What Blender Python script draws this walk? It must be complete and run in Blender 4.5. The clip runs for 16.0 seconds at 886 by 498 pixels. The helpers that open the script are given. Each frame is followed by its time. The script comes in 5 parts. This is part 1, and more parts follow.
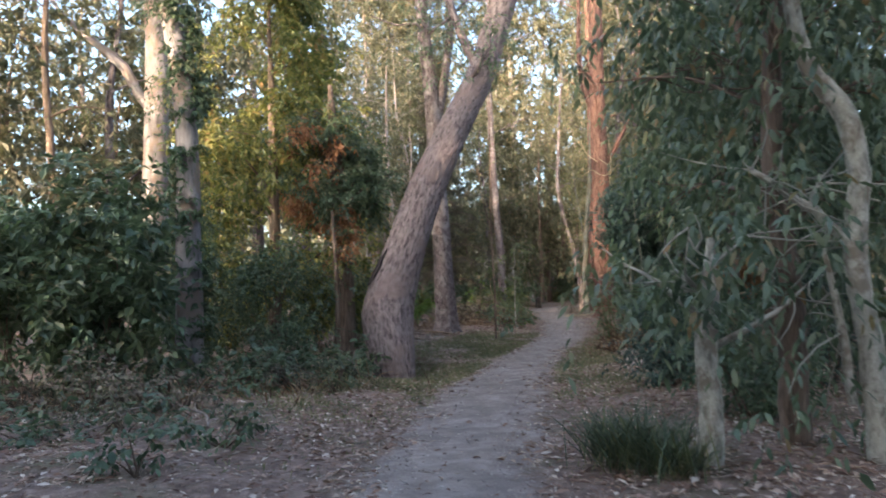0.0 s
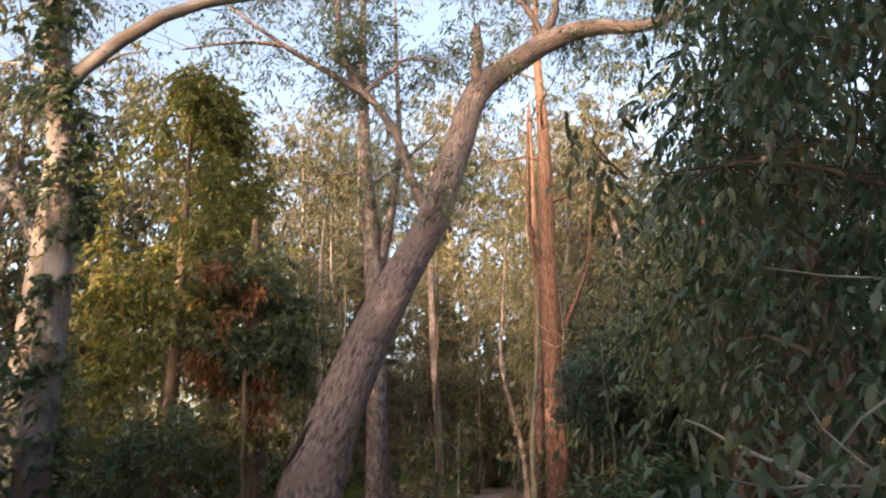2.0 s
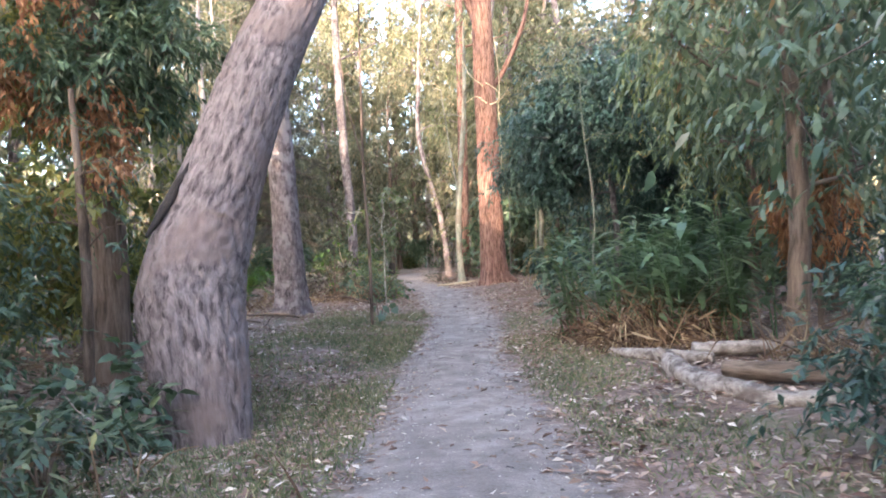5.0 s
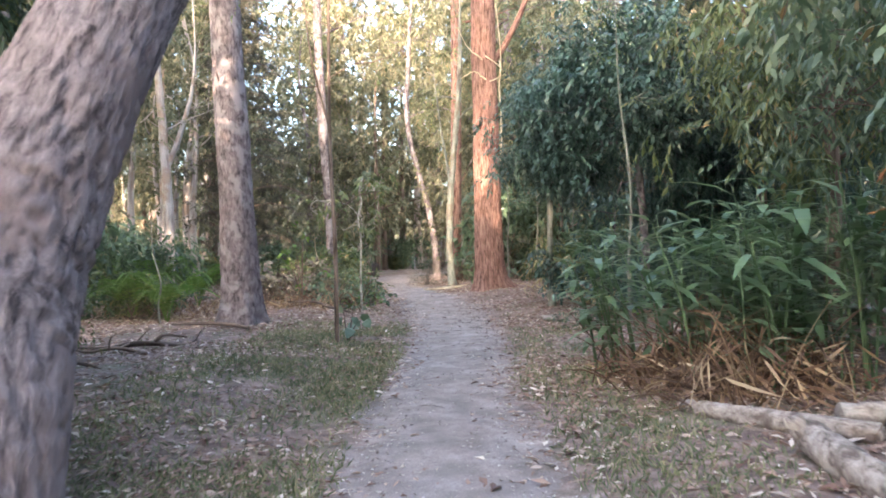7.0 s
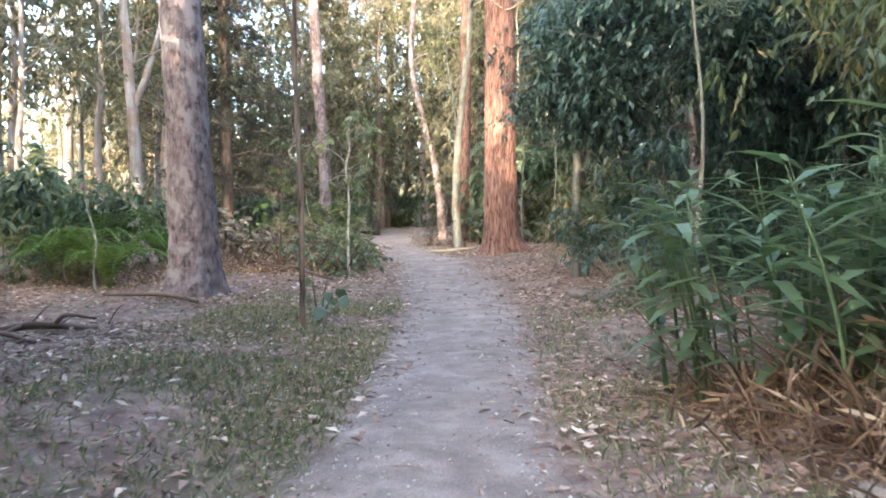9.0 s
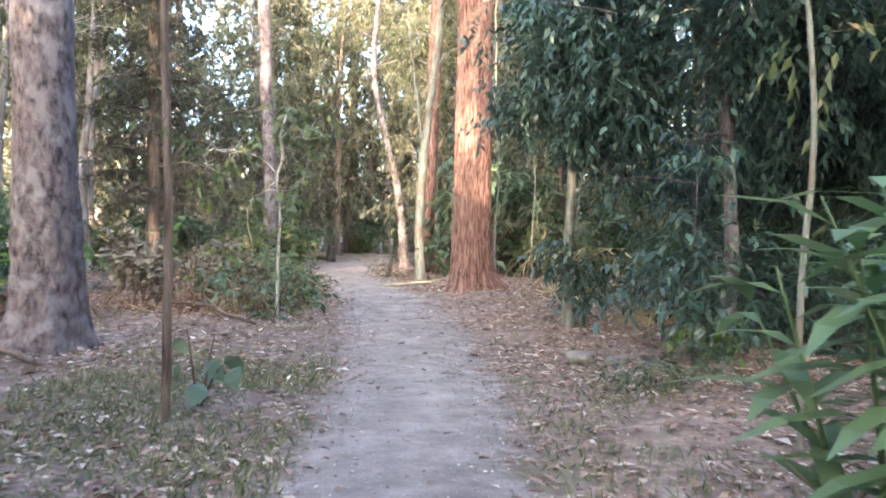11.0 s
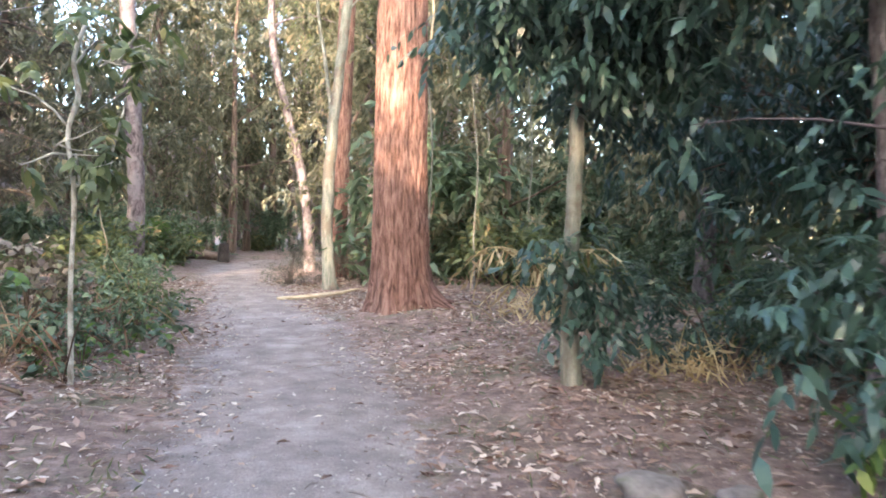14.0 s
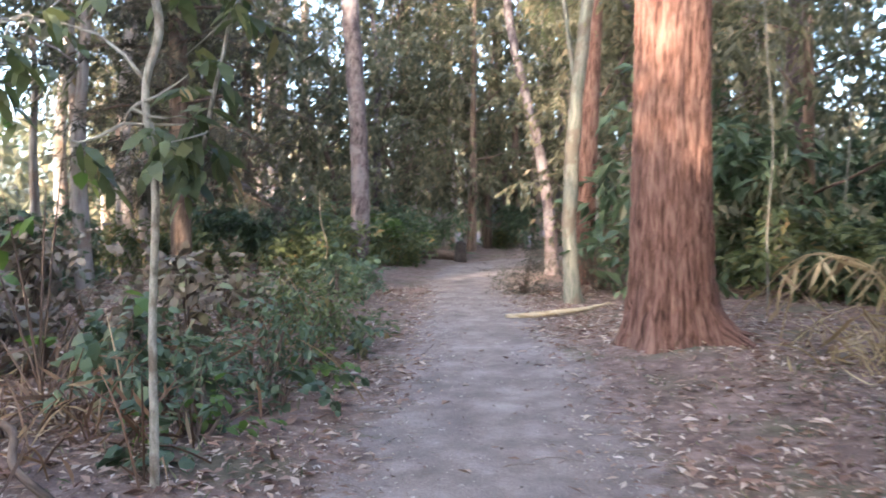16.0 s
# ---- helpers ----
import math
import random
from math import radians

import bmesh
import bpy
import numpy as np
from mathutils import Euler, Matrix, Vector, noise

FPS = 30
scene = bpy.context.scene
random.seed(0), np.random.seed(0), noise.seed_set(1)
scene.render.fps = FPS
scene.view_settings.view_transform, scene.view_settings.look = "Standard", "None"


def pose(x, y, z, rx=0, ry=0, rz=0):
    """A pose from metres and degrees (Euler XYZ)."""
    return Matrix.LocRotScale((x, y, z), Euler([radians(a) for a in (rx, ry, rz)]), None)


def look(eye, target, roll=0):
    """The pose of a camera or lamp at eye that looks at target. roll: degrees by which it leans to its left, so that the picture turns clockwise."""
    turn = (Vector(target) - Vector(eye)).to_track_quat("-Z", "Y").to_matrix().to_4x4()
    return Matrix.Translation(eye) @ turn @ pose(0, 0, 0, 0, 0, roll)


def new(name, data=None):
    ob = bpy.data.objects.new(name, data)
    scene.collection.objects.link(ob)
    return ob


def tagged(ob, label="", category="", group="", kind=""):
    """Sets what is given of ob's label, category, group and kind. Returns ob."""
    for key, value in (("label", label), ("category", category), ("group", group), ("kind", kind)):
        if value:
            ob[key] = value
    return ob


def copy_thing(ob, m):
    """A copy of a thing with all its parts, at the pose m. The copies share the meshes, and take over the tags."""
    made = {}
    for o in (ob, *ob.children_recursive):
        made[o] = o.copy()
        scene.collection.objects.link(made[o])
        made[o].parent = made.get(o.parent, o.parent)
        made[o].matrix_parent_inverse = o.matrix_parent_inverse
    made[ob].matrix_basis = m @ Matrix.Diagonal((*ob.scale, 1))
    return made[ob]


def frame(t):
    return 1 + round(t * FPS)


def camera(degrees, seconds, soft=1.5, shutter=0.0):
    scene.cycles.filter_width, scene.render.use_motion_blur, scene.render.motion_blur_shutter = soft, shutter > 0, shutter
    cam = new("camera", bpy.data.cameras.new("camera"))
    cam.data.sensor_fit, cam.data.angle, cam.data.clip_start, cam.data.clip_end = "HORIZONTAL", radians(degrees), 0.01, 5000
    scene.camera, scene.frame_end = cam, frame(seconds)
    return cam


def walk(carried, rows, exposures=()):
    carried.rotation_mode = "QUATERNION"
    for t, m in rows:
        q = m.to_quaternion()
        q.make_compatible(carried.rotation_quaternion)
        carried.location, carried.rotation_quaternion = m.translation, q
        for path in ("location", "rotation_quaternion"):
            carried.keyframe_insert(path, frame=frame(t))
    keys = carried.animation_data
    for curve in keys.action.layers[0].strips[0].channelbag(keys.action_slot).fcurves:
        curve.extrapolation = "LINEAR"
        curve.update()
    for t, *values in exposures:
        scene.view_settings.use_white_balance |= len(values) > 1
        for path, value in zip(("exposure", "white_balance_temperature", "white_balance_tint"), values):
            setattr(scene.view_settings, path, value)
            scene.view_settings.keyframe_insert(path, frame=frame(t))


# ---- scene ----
cam = camera(59.3, 16.0, 1.75, 0.4)
PATH = [
    (0, (4.03, -0.395, 1.653), (3.712, 1.577, 1.752), -1.9),
    (0.5, (3.954, 0.21, 1.698), (3.542, 2.161, 1.849), -0.7),
    (1, (3.802, 1.04, 1.71), (3.391, 2.973, 2.015), 1.2),
    (1.5, (3.503, 1.905, 1.72), (3.237, 3.84, 2.148), 0.6),
    (2, (3.326, 2.659, 1.743), (3.198, 4.581, 2.282), -0.7),
    (2.5, (3.131, 3.365, 1.729), (3.048, 5.259, 2.366), -0.4),
    (3, (2.882, 4.231, 1.743), (2.829, 6.135, 2.354), 0.5),
    (3.5, (2.589, 5.103, 1.716), (2.589, 7.061, 2.123), -0.1),
    (4, (2.441, 6.112, 1.609), (2.524, 8.102, 1.793), -2.4),
    (4.5, (2.395, 6.804, 1.485), (2.521, 8.799, 1.537), -3.2),
    (5, (2.382, 7.403, 1.494), (2.498, 9.399, 1.493), -2.8),
    (5.2, (2.401, 7.682, 1.496), (2.507, 9.679, 1.47), -2.2),
    (7.3, (2.635, 11.331, 1.411), (2.789, 13.325, 1.415), -1.3),
    (7.5, (2.663, 11.609, 1.417), (2.818, 13.602, 1.395), -1.0),
    (8, (2.727, 12.284, 1.427), (2.864, 14.278, 1.341), -0.7),
    (8.2, (2.75, 12.572, 1.404), (2.879, 14.564, 1.291), -0.9),
    (10.3, (3.137, 15.719, 1.415), (3.279, 17.713, 1.357), 1.0),
    (10.5, (3.165, 16.059, 1.415), (3.332, 18.052, 1.368), 1.2),
    (11, (3.198, 16.841, 1.431), (3.41, 18.829, 1.39), 0.9),
    (11.5, (3.279, 17.559, 1.42), (3.515, 19.545, 1.374), 0.8),
    (12, (3.323, 18.354, 1.432), (3.567, 20.338, 1.387), 1.0),
    (12.5, (3.411, 19.099, 1.428), (3.761, 21.068, 1.412), 0.7),
    (13, (3.469, 19.9, 1.466), (3.918, 21.848, 1.48), -0.4),
    (13.5, (3.553, 20.658, 1.464), (4.025, 22.602, 1.477), -0.8),
    (14, (3.645, 21.409, 1.441), (4.075, 23.362, 1.389), 0.8),
    (14.5, (3.747, 22.196, 1.462), (4.107, 24.163, 1.426), 1.6),
    (15, (3.878, 23.007, 1.487), (4.098, 24.995, 1.468), 0.6),
    (15.5, (3.929, 23.744, 1.521), (3.928, 25.744, 1.486), -0.8),
    (16, (3.955, 24.491, 1.51), (3.755, 26.479, 1.437), -0.0),
]
EXPOSURES = [(0, 3.12, 6150, 8), (1.5, 2.58, 6900, 14), (2.0, 2.5, 7500, 17), (2.5, 2.2, 8000, 19), (3.0, 2.25, 8000, 19), (3.5, 2.85, 6500, 15), (4.0, 3.85, 5900, 10), (5.0, 4.25, 5900, 10), (8, 4.35, 6050, 9), (12, 4.57, 5900, 8), (14.5, 4.5, 6000, 11), (15.5, 4.42, 6000, 12), (16, 4.0, 5750, 11)]
walk(cam, [(t, look(eye, target, roll)) for t, eye, target, roll in PATH], EXPOSURES)

# world, sun
SUN_AZ, SUN_EL = 201.0, 10.0          # degrees: compass bearing of the sun (0 = +y, clockwise), height
world = bpy.data.worlds.new("sky")
scene.world = world
world.use_nodes = True
wn, wl = world.node_tree.nodes, world.node_tree.links
sky = wn.new("ShaderNodeTexSky")
sky.sky_type = "NISHITA"
sky.sun_disc = False
sky.sun_elevation = radians(SUN_EL)
sky.sun_rotation = radians(SUN_AZ)
sky.air_density, sky.dust_density, sky.ozone_density = 0.7, 5.5, 0.6
wl.new(sky.outputs[0], wn["Background"].inputs[0])
wn["Background"].inputs[1].default_value = 0.15
sun = new("sun", bpy.data.lights.new("sun", "SUN"))
sun.data.energy = 2.0
sun.data.angle = radians(0.6)
sun.data.color = (1.0, 0.7, 0.46)
sun_from = Vector((math.sin(radians(SUN_AZ)) * math.cos(radians(SUN_EL)), math.cos(radians(SUN_AZ)) * math.cos(radians(SUN_EL)), math.sin(radians(SUN_EL))))
sun.matrix_world = look(sun_from * 60, (0, 0, 0))


# ---------------------------------------------------------------- materials
def shader(name):
    m = bpy.data.materials.new(name)
    m.use_nodes = True
    nt = m.node_tree
    return m, nt, nt.nodes["Principled BSDF"], nt.nodes["Material Output"]


def ramp(nt, stops, fac):
    r = nt.nodes.new("ShaderNodeValToRGB")
    el = r.color_ramp.elements
    while len(el) < len(stops):
        el.new(0.5)
    for e, (p, c) in zip(el, stops):
        e.position, e.color = p, (*c, 1)
    nt.links.new(fac, r.inputs[0])
    return r.outputs[0]


def noise_tex(nt, scale, detail=4.0, rough=0.6, stretch=None, distortion=0.0, along=False):
    tc = nt.nodes.new("ShaderNodeTexCoord")
    n = nt.nodes.new("ShaderNodeTexNoise")
    n.inputs["Scale"].default_value, n.inputs["Detail"].default_value = scale, detail
    n.inputs["Roughness"].default_value, n.inputs["Distortion"].default_value = rough, distortion
    out = tc.outputs["Object"]
    if stretch and along:
        at = nt.nodes.new("ShaderNodeAttribute")
        at.attribute_name = "along"
        out = at.outputs["Vector"]
    if stretch:
        mp = nt.nodes.new("ShaderNodeMapping")
        mp.inputs["Scale"].default_value = stretch
        nt.links.new(out, mp.inputs[0])
        out = mp.outputs[0]
    nt.links.new(out, n.inputs["Vector"])
    return n.outputs[0]


def mixc(nt, a, b, fac, mode="MIX"):
    n = nt.nodes.new("ShaderNodeMix")
    n.data_type, n.blend_type = "RGBA", mode
    for sock, v in ((0, fac), (6, a), (7, b)):
        if isinstance(v, (int, float)):
            n.inputs[sock].default_value = v
        elif isinstance(v, tuple):
            n.inputs[sock].default_value = (*v, 1)
        else:
            nt.links.new(v, n.inputs[sock])
    return n.outputs[2]


def bump(nt, bsdf, height, strength, distance):
    b = nt.nodes.new("ShaderNodeBump")
    b.inputs["Strength"].default_value, b.inputs["Distance"].default_value = strength, distance
    nt.links.new(height, b.inputs["Height"])
    nt.links.new(b.outputs[0], bsdf.inputs["Normal"])


def leaf_mat(name, stops, rough=0.45, through_light=0.3, patch=0.35):
    """Leaves: colour differs from leaf to leaf and in patches of the crown; some light comes through them."""
    m, nt, bsdf, out = shader(name)
    geo = nt.nodes.new("ShaderNodeNewGeometry")
    c = ramp(nt, stops, geo.outputs["Random Per Island"])
    patchy = ramp(nt, [(0.35, (0.55, 0.58, 0.6)), (0.65, (1.25, 1.2, 1.05))], noise_tex(nt, 0.9, 2.0))
    c = mixc(nt, c, patchy, patch, "MULTIPLY")
    nt.links.new(c, bsdf.inputs["Base Color"])
    bsdf.inputs["Roughness"].default_value = rough
    bsdf.inputs["Specular IOR Level"].default_value = 0.8 if rough < 0.35 else 0.45
    tr = nt.nodes.new("ShaderNodeBsdfTranslucent")
    nt.links.new(mixc(nt, c, (1.0, 1.15, 0.55), 0.6, "MULTIPLY"), tr.inputs[0])
    mx = nt.nodes.new("ShaderNodeMixShader")
    mx.inputs[0].default_value = through_light
    nt.links.new(bsdf.outputs[0], mx.inputs[1])
    nt.links.new(tr.outputs[0], mx.inputs[2])
    nt.links.new(mx.outputs[0], out.inputs[0])
    return m


def bark_mat(name, dark, mid, light, across=9.0, along=1.3, rough=0.9, depth=0.02, blotch=None, blotch_scale=1.2):
    """Bark with grain along the limb, and blotches."""
    m, nt, bsdf, out = shader(name)
    grain = noise_tex(nt, 1.0, 6.0, 0.65, (across, across, along), 0.4, True)
    fine = noise_tex(nt, 1.0, 4.0, 0.7, (across * 5, across * 5, along * 6), 0.0, True)
    c = ramp(nt, [(0.36, dark), (0.46, mid), (0.64, light)], grain)
    c = mixc(nt, c, ramp(nt, [(0.3, (0.72, 0.72, 0.72)), (0.7, (1.2, 1.18, 1.16))], fine), 0.7, "MULTIPLY")
    if blotch:
        mask = ramp(nt, [(0.5, (0, 0, 0)), (0.6, (1, 1, 1))], noise_tex(nt, 1.0, 4.0, 0.6, (blotch_scale,) * 3, 0.0, True))
        mult = nt.nodes.new("ShaderNodeMath")
        mult.operation = "MULTIPLY"
        mult.inputs[1].default_value = 0.75
        nt.links.new(mask, mult.inputs[0])
        c = mixc(nt, c, blotch, mult.outputs[0])
    nt.links.new(c, bsdf.inputs["Base Color"])
    bsdf.inputs["Roughness"].default_value = rough
    bsdf.inputs["Specular IOR Level"].default_value = 0.25
    add = nt.nodes.new("ShaderNodeMath")
    add.operation = "MULTIPLY_ADD"
    add.inputs[1].default_value = 0.4
    nt.links.new(fine, add.inputs[0])
    nt.links.new(grain, add.inputs[2])
    bump(nt, bsdf, add.outputs[0], 0.8, depth)
    return m


def floor_mat():
    """Leaf mould that goes over into trodden gravel by the share 'worn', with ragged, patchy borders."""
    m, nt, bsdf, out = shader("forest_floor")
    big, mid, fine = noise_tex(nt, 0.6, 3.0), noise_tex(nt, 6.0, 6.0, 0.7), noise_tex(nt, 70.0, 3.0, 0.7)
    mould = ramp(nt, [(0.3, (0.1, 0.07, 0.06)), (0.5, (0.2, 0.148, 0.13)), (0.7, (0.36, 0.285, 0.252))], mid)
    mould = mixc(nt, mould, (0.11, 0.12, 0.07), ramp(nt, [(0.5, (0, 0, 0)), (0.66, (0.6, 0.6, 0.6))], noise_tex(nt, 1.1, 4.0)))
    grit = ramp(nt, [(0.3, (0.17, 0.145, 0.14)), (0.5, (0.248, 0.216, 0.208)), (0.7, (0.35, 0.31, 0.298))], noise_tex(nt, 3.0, 5.0, 0.65))
    worn = nt.nodes.new("ShaderNodeAttribute")
    worn.attribute_name = "worn"
    edge = nt.nodes.new("ShaderNodeMath")
    edge.operation = "MULTIPLY_ADD"
    edge.inputs[1].default_value = 1.3
    nt.links.new(noise_tex(nt, 3.2, 7.0, 0.75), edge.inputs[0])
    nt.links.new(worn.outputs["Fac"], edge.inputs[2])
    col = mixc(nt, mould, grit, ramp(nt, [(0.8, (0, 0, 0)), (1.0, (0.45, 0.45, 0.45)), (1.45, (1, 1, 1))], edge.outputs[0]))
    col = mixc(nt, col, ramp(nt, [(0.35, (0.82, 0.81, 0.8)), (0.65, (1.12, 1.11, 1.1))], big), 0.8, "MULTIPLY")
    col = mixc(nt, col, ramp(nt, [(0.3, (0.6, 0.6, 0.6)), (0.7, (1.35, 1.35, 1.35))], fine), 0.7, "MULTIPLY")
    nt.links.new(col, bsdf.inputs["Base Color"])
    bsdf.inputs["Roughness"].default_value = 0.95
    bsdf.inputs["Specular IOR Level"].default_value = 0.2
    add = nt.nodes.new("ShaderNodeMath")
    add.operation = "MULTIPLY_ADD"
    add.inputs[1].default_value = 0.6
    nt.links.new(fine, add.inputs[0])
    nt.links.new(mid, add.inputs[2])
    bump(nt, bsdf, add.outputs[0], 0.8, 0.02)
    return m


M_FLOOR = floor_mat()
M_LITTER = leaf_mat("dry_leaves", [(0.0, (0.115, 0.064, 0.052)), (0.3, (0.235, 0.148, 0.118)), (0.65, (0.345, 0.248, 0.205)), (0.85, (0.46, 0.37, 0.32)), (1.0, (0.66, 0.59, 0.54))], 0.7, 0.08, 0.3)
M_CRUMB = leaf_mat("crumbled_leaf_bits", [(0.0, (0.16, 0.125, 0.11)), (0.5, (0.33, 0.285, 0.265)), (0.9, (0.42, 0.38, 0.355)), (1.0, (0.54, 0.5, 0.475))], 0.8, 0.05, 0.2)
M_GRASS = leaf_mat("grass_blades", [(0.0, (0.1, 0.125, 0.065)), (0.6, (0.18, 0.2, 0.11)), (1.0, (0.34, 0.31, 0.21))], 0.6, 0.25)
M_STRAP = leaf_mat("strap_leaves", [(0.0, (0.035, 0.06, 0.035)), (0.7, (0.07, 0.1, 0.055)), (1.0, (0.17, 0.17, 0.08))], 0.45, 0.2)
M_DARK = leaf_mat("dark_glossy_leaves", [(0.0, (0.022, 0.048, 0.041)), (0.6, (0.042, 0.083, 0.068)), (0.97, (0.062, 0.11, 0.086)), (1.0, (0.1, 0.14, 0.085))], 0.37, 0.15)
M_GUM = leaf_mat("gum_leaves", [(0.0, (0.055, 0.09, 0.06)), (0.6, (0.11, 0.155, 0.105)), (0.95, (0.17, 0.21, 0.135)), (1.0, (0.26, 0.16, 0.08))], 0.36, 0.28)
M_OLIVE = leaf_mat("olive_leaves", [(0.0, (0.055, 0.08, 0.04)), (0.5, (0.1, 0.13, 0.06)), (0.9, (0.165, 0.185, 0.085)), (1.0, (0.28, 0.2, 0.1))], 0.5, 0.35)
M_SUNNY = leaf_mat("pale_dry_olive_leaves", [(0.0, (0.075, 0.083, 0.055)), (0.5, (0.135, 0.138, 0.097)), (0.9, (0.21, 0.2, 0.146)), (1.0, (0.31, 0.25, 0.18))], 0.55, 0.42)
M_YELLOW = leaf_mat("yellow_green_leaves", [(0.0, (0.075, 0.1, 0.04)), (0.5, (0.18, 0.2, 0.07)), (0.9, (0.32, 0.3, 0.115)), (1.0, (0.34, 0.21, 0.1))], 0.4, 0.42)
M_BUSH = leaf_mat("bush_leaves", [(0.0, (0.045, 0.078, 0.05)), (0.6, (0.085, 0.132, 0.082)), (0.95, (0.13, 0.18, 0.11)), (1.0, (0.28, 0.25, 0.17))], 0.4, 0.25)
M_FERN = leaf_mat("fern_leaves", [(0.0, (0.07, 0.13, 0.03)), (0.7, (0.13, 0.21, 0.05)), (1.0, (0.22, 0.27, 0.08))], 0.5, 0.4)
M_GINGER = leaf_mat("ginger_leaves", [(0.0, (0.055, 0.1, 0.052)), (0.6, (0.105, 0.168, 0.088)), (0.9, (0.18, 0.235, 0.11)), (1.0, (0.34, 0.32, 0.18))], 0.36, 0.3)
M_DRYCANE = leaf_mat("dry_canes", [(0.0, (0.055, 0.031, 0.02)), (0.5, (0.14, 0.082, 0.05)), (0.85, (0.26, 0.175, 0.11)), (1.0, (0.48, 0.38, 0.26))], 0.6, 0.15)
M_STRAWLEAF = leaf_mat("pale_straw", [(0.0, (0.2, 0.13, 0.075)), (0.4, (0.4, 0.3, 0.18)), (1.0, (0.66, 0.55, 0.37))], 0.6, 0.3)
M_DEADLEAF = leaf_mat("dead_hanging_leaves", [(0.0, (0.14, 0.06, 0.03)), (0.5, (0.28, 0.13, 0.065)), (1.0, (0.4, 0.22, 0.12))], 0.6, 0.3)
M_SCRUB = leaf_mat("dry_scrub_leaves", [(0.0, (0.09, 0.072, 0.058)), (0.5, (0.17, 0.14, 0.115)), (0.85, (0.24, 0.21, 0.165)), (1.0, (0.16, 0.2, 0.11))], 0.7, 0.2)
M_CONIFER = leaf_mat("conifer_leaves", [(0.0, (0.04, 0.043, 0.032)), (0.7, (0.07, 0.07, 0.052)), (1.0, (0.12, 0.1, 0.075))], 0.6, 0.1)

B_RED = bark_mat("ironbark", (0.052, 0.026, 0.021), (0.15, 0.082, 0.066), (0.28, 0.18, 0.15), 20.0, 3.4, 0.95, 0.03)
B_LEAN = bark_mat("grey_scaly_bark", (0.055, 0.044, 0.046), (0.15, 0.124, 0.127), (0.26, 0.22, 0.226), 13.0, 4.6, 0.95, 0.045, (0.19, 0.145, 0.138), 1.3)
B_GREY = bark_mat("dark_grey_bark", (0.04, 0.033, 0.036), (0.1, 0.083, 0.09), (0.18, 0.158, 0.166), 11.0, 6.0, 0.95, 0.04, (0.23, 0.21, 0.225), 2.6)
B_PALE = bark_mat("pale_smooth_bark", (0.2, 0.175, 0.165), (0.3, 0.275, 0.265), (0.4, 0.37, 0.355), 4.0, 0.8, 0.8, 0.006, (0.22, 0.16, 0.12), 1.6)
B_ASH = bark_mat("ash_grey_bark", (0.12, 0.108, 0.11), (0.21, 0.195, 0.2), (0.31, 0.29, 0.295), 5.0, 1.4, 0.85, 0.008, (0.2, 0.15, 0.12), 1.6)
B_LICHEN = bark_mat("lichened_bark", (0.16, 0.16, 0.14), (0.3, 0.3, 0.27), (0.44, 0.44, 0.4), 14.0, 8.0, 0.9, 0.006, (0.16, 0.13, 0.1), 5.0)
B_GREEN = bark_mat("green_grey_bark", (0.095, 0.105, 0.09), (0.16, 0.17, 0.15), (0.23, 0.235, 0.205), 12.0, 3.0, 0.9, 0.006, (0.12, 0.1, 0.08), 3.0)
B_BROWN = bark_mat("brown_bark", (0.06, 0.045, 0.036), (0.12, 0.09, 0.072), (0.19, 0.15, 0.125), 12.0, 2.0, 0.95, 0.01)
B_DEAD = bark_mat("weathered_dead_wood", (0.11, 0.088, 0.077), (0.24, 0.203, 0.183), (0.38, 0.34, 0.31), 14.0, 9.0, 0.95, 0.015, (0.1, 0.075, 0.062), 4.0)
B_STRAW = bark_mat("pale_dry_stem", (0.26, 0.21, 0.14), (0.4, 0.34, 0.24), (0.52, 0.45, 0.34), 14.0, 3.0, 0.85, 0.003)
B_BLACK = bark_mat("charred_wood_and_hollow_shade", (0.018, 0.015, 0.014), (0.035, 0.03, 0.028), (0.07, 0.06, 0.055), 14.0, 4.0, 0.95, 0.01)

m, nt, bsdf, out = shader("mossy_stone")
nt.links.new(mixc(nt, ramp(nt, [(0.35, (0.12, 0.1, 0.09)), (0.65, (0.25, 0.22, 0.2))], noise_tex(nt, 9.0, 6.0)), (0.09, 0.1, 0.05),
                  ramp(nt, [(0.5, (0, 0, 0)), (0.65, (0.7, 0.7, 0.7))], noise_tex(nt, 4.0))), bsdf.inputs["Base Color"])
bsdf.inputs["Roughness"].default_value = 0.95
bump(nt, bsdf, noise_tex(nt, 25.0, 5.0), 0.7, 0.01)
M_STONE = m


# ---------------------------------------------------------------- geometry helpers
def gen(seed):
    return np.random.default_rng(seed)


ALONG = [np.zeros((0, 3))]      # the last limb's own coordinates: round it, and along it


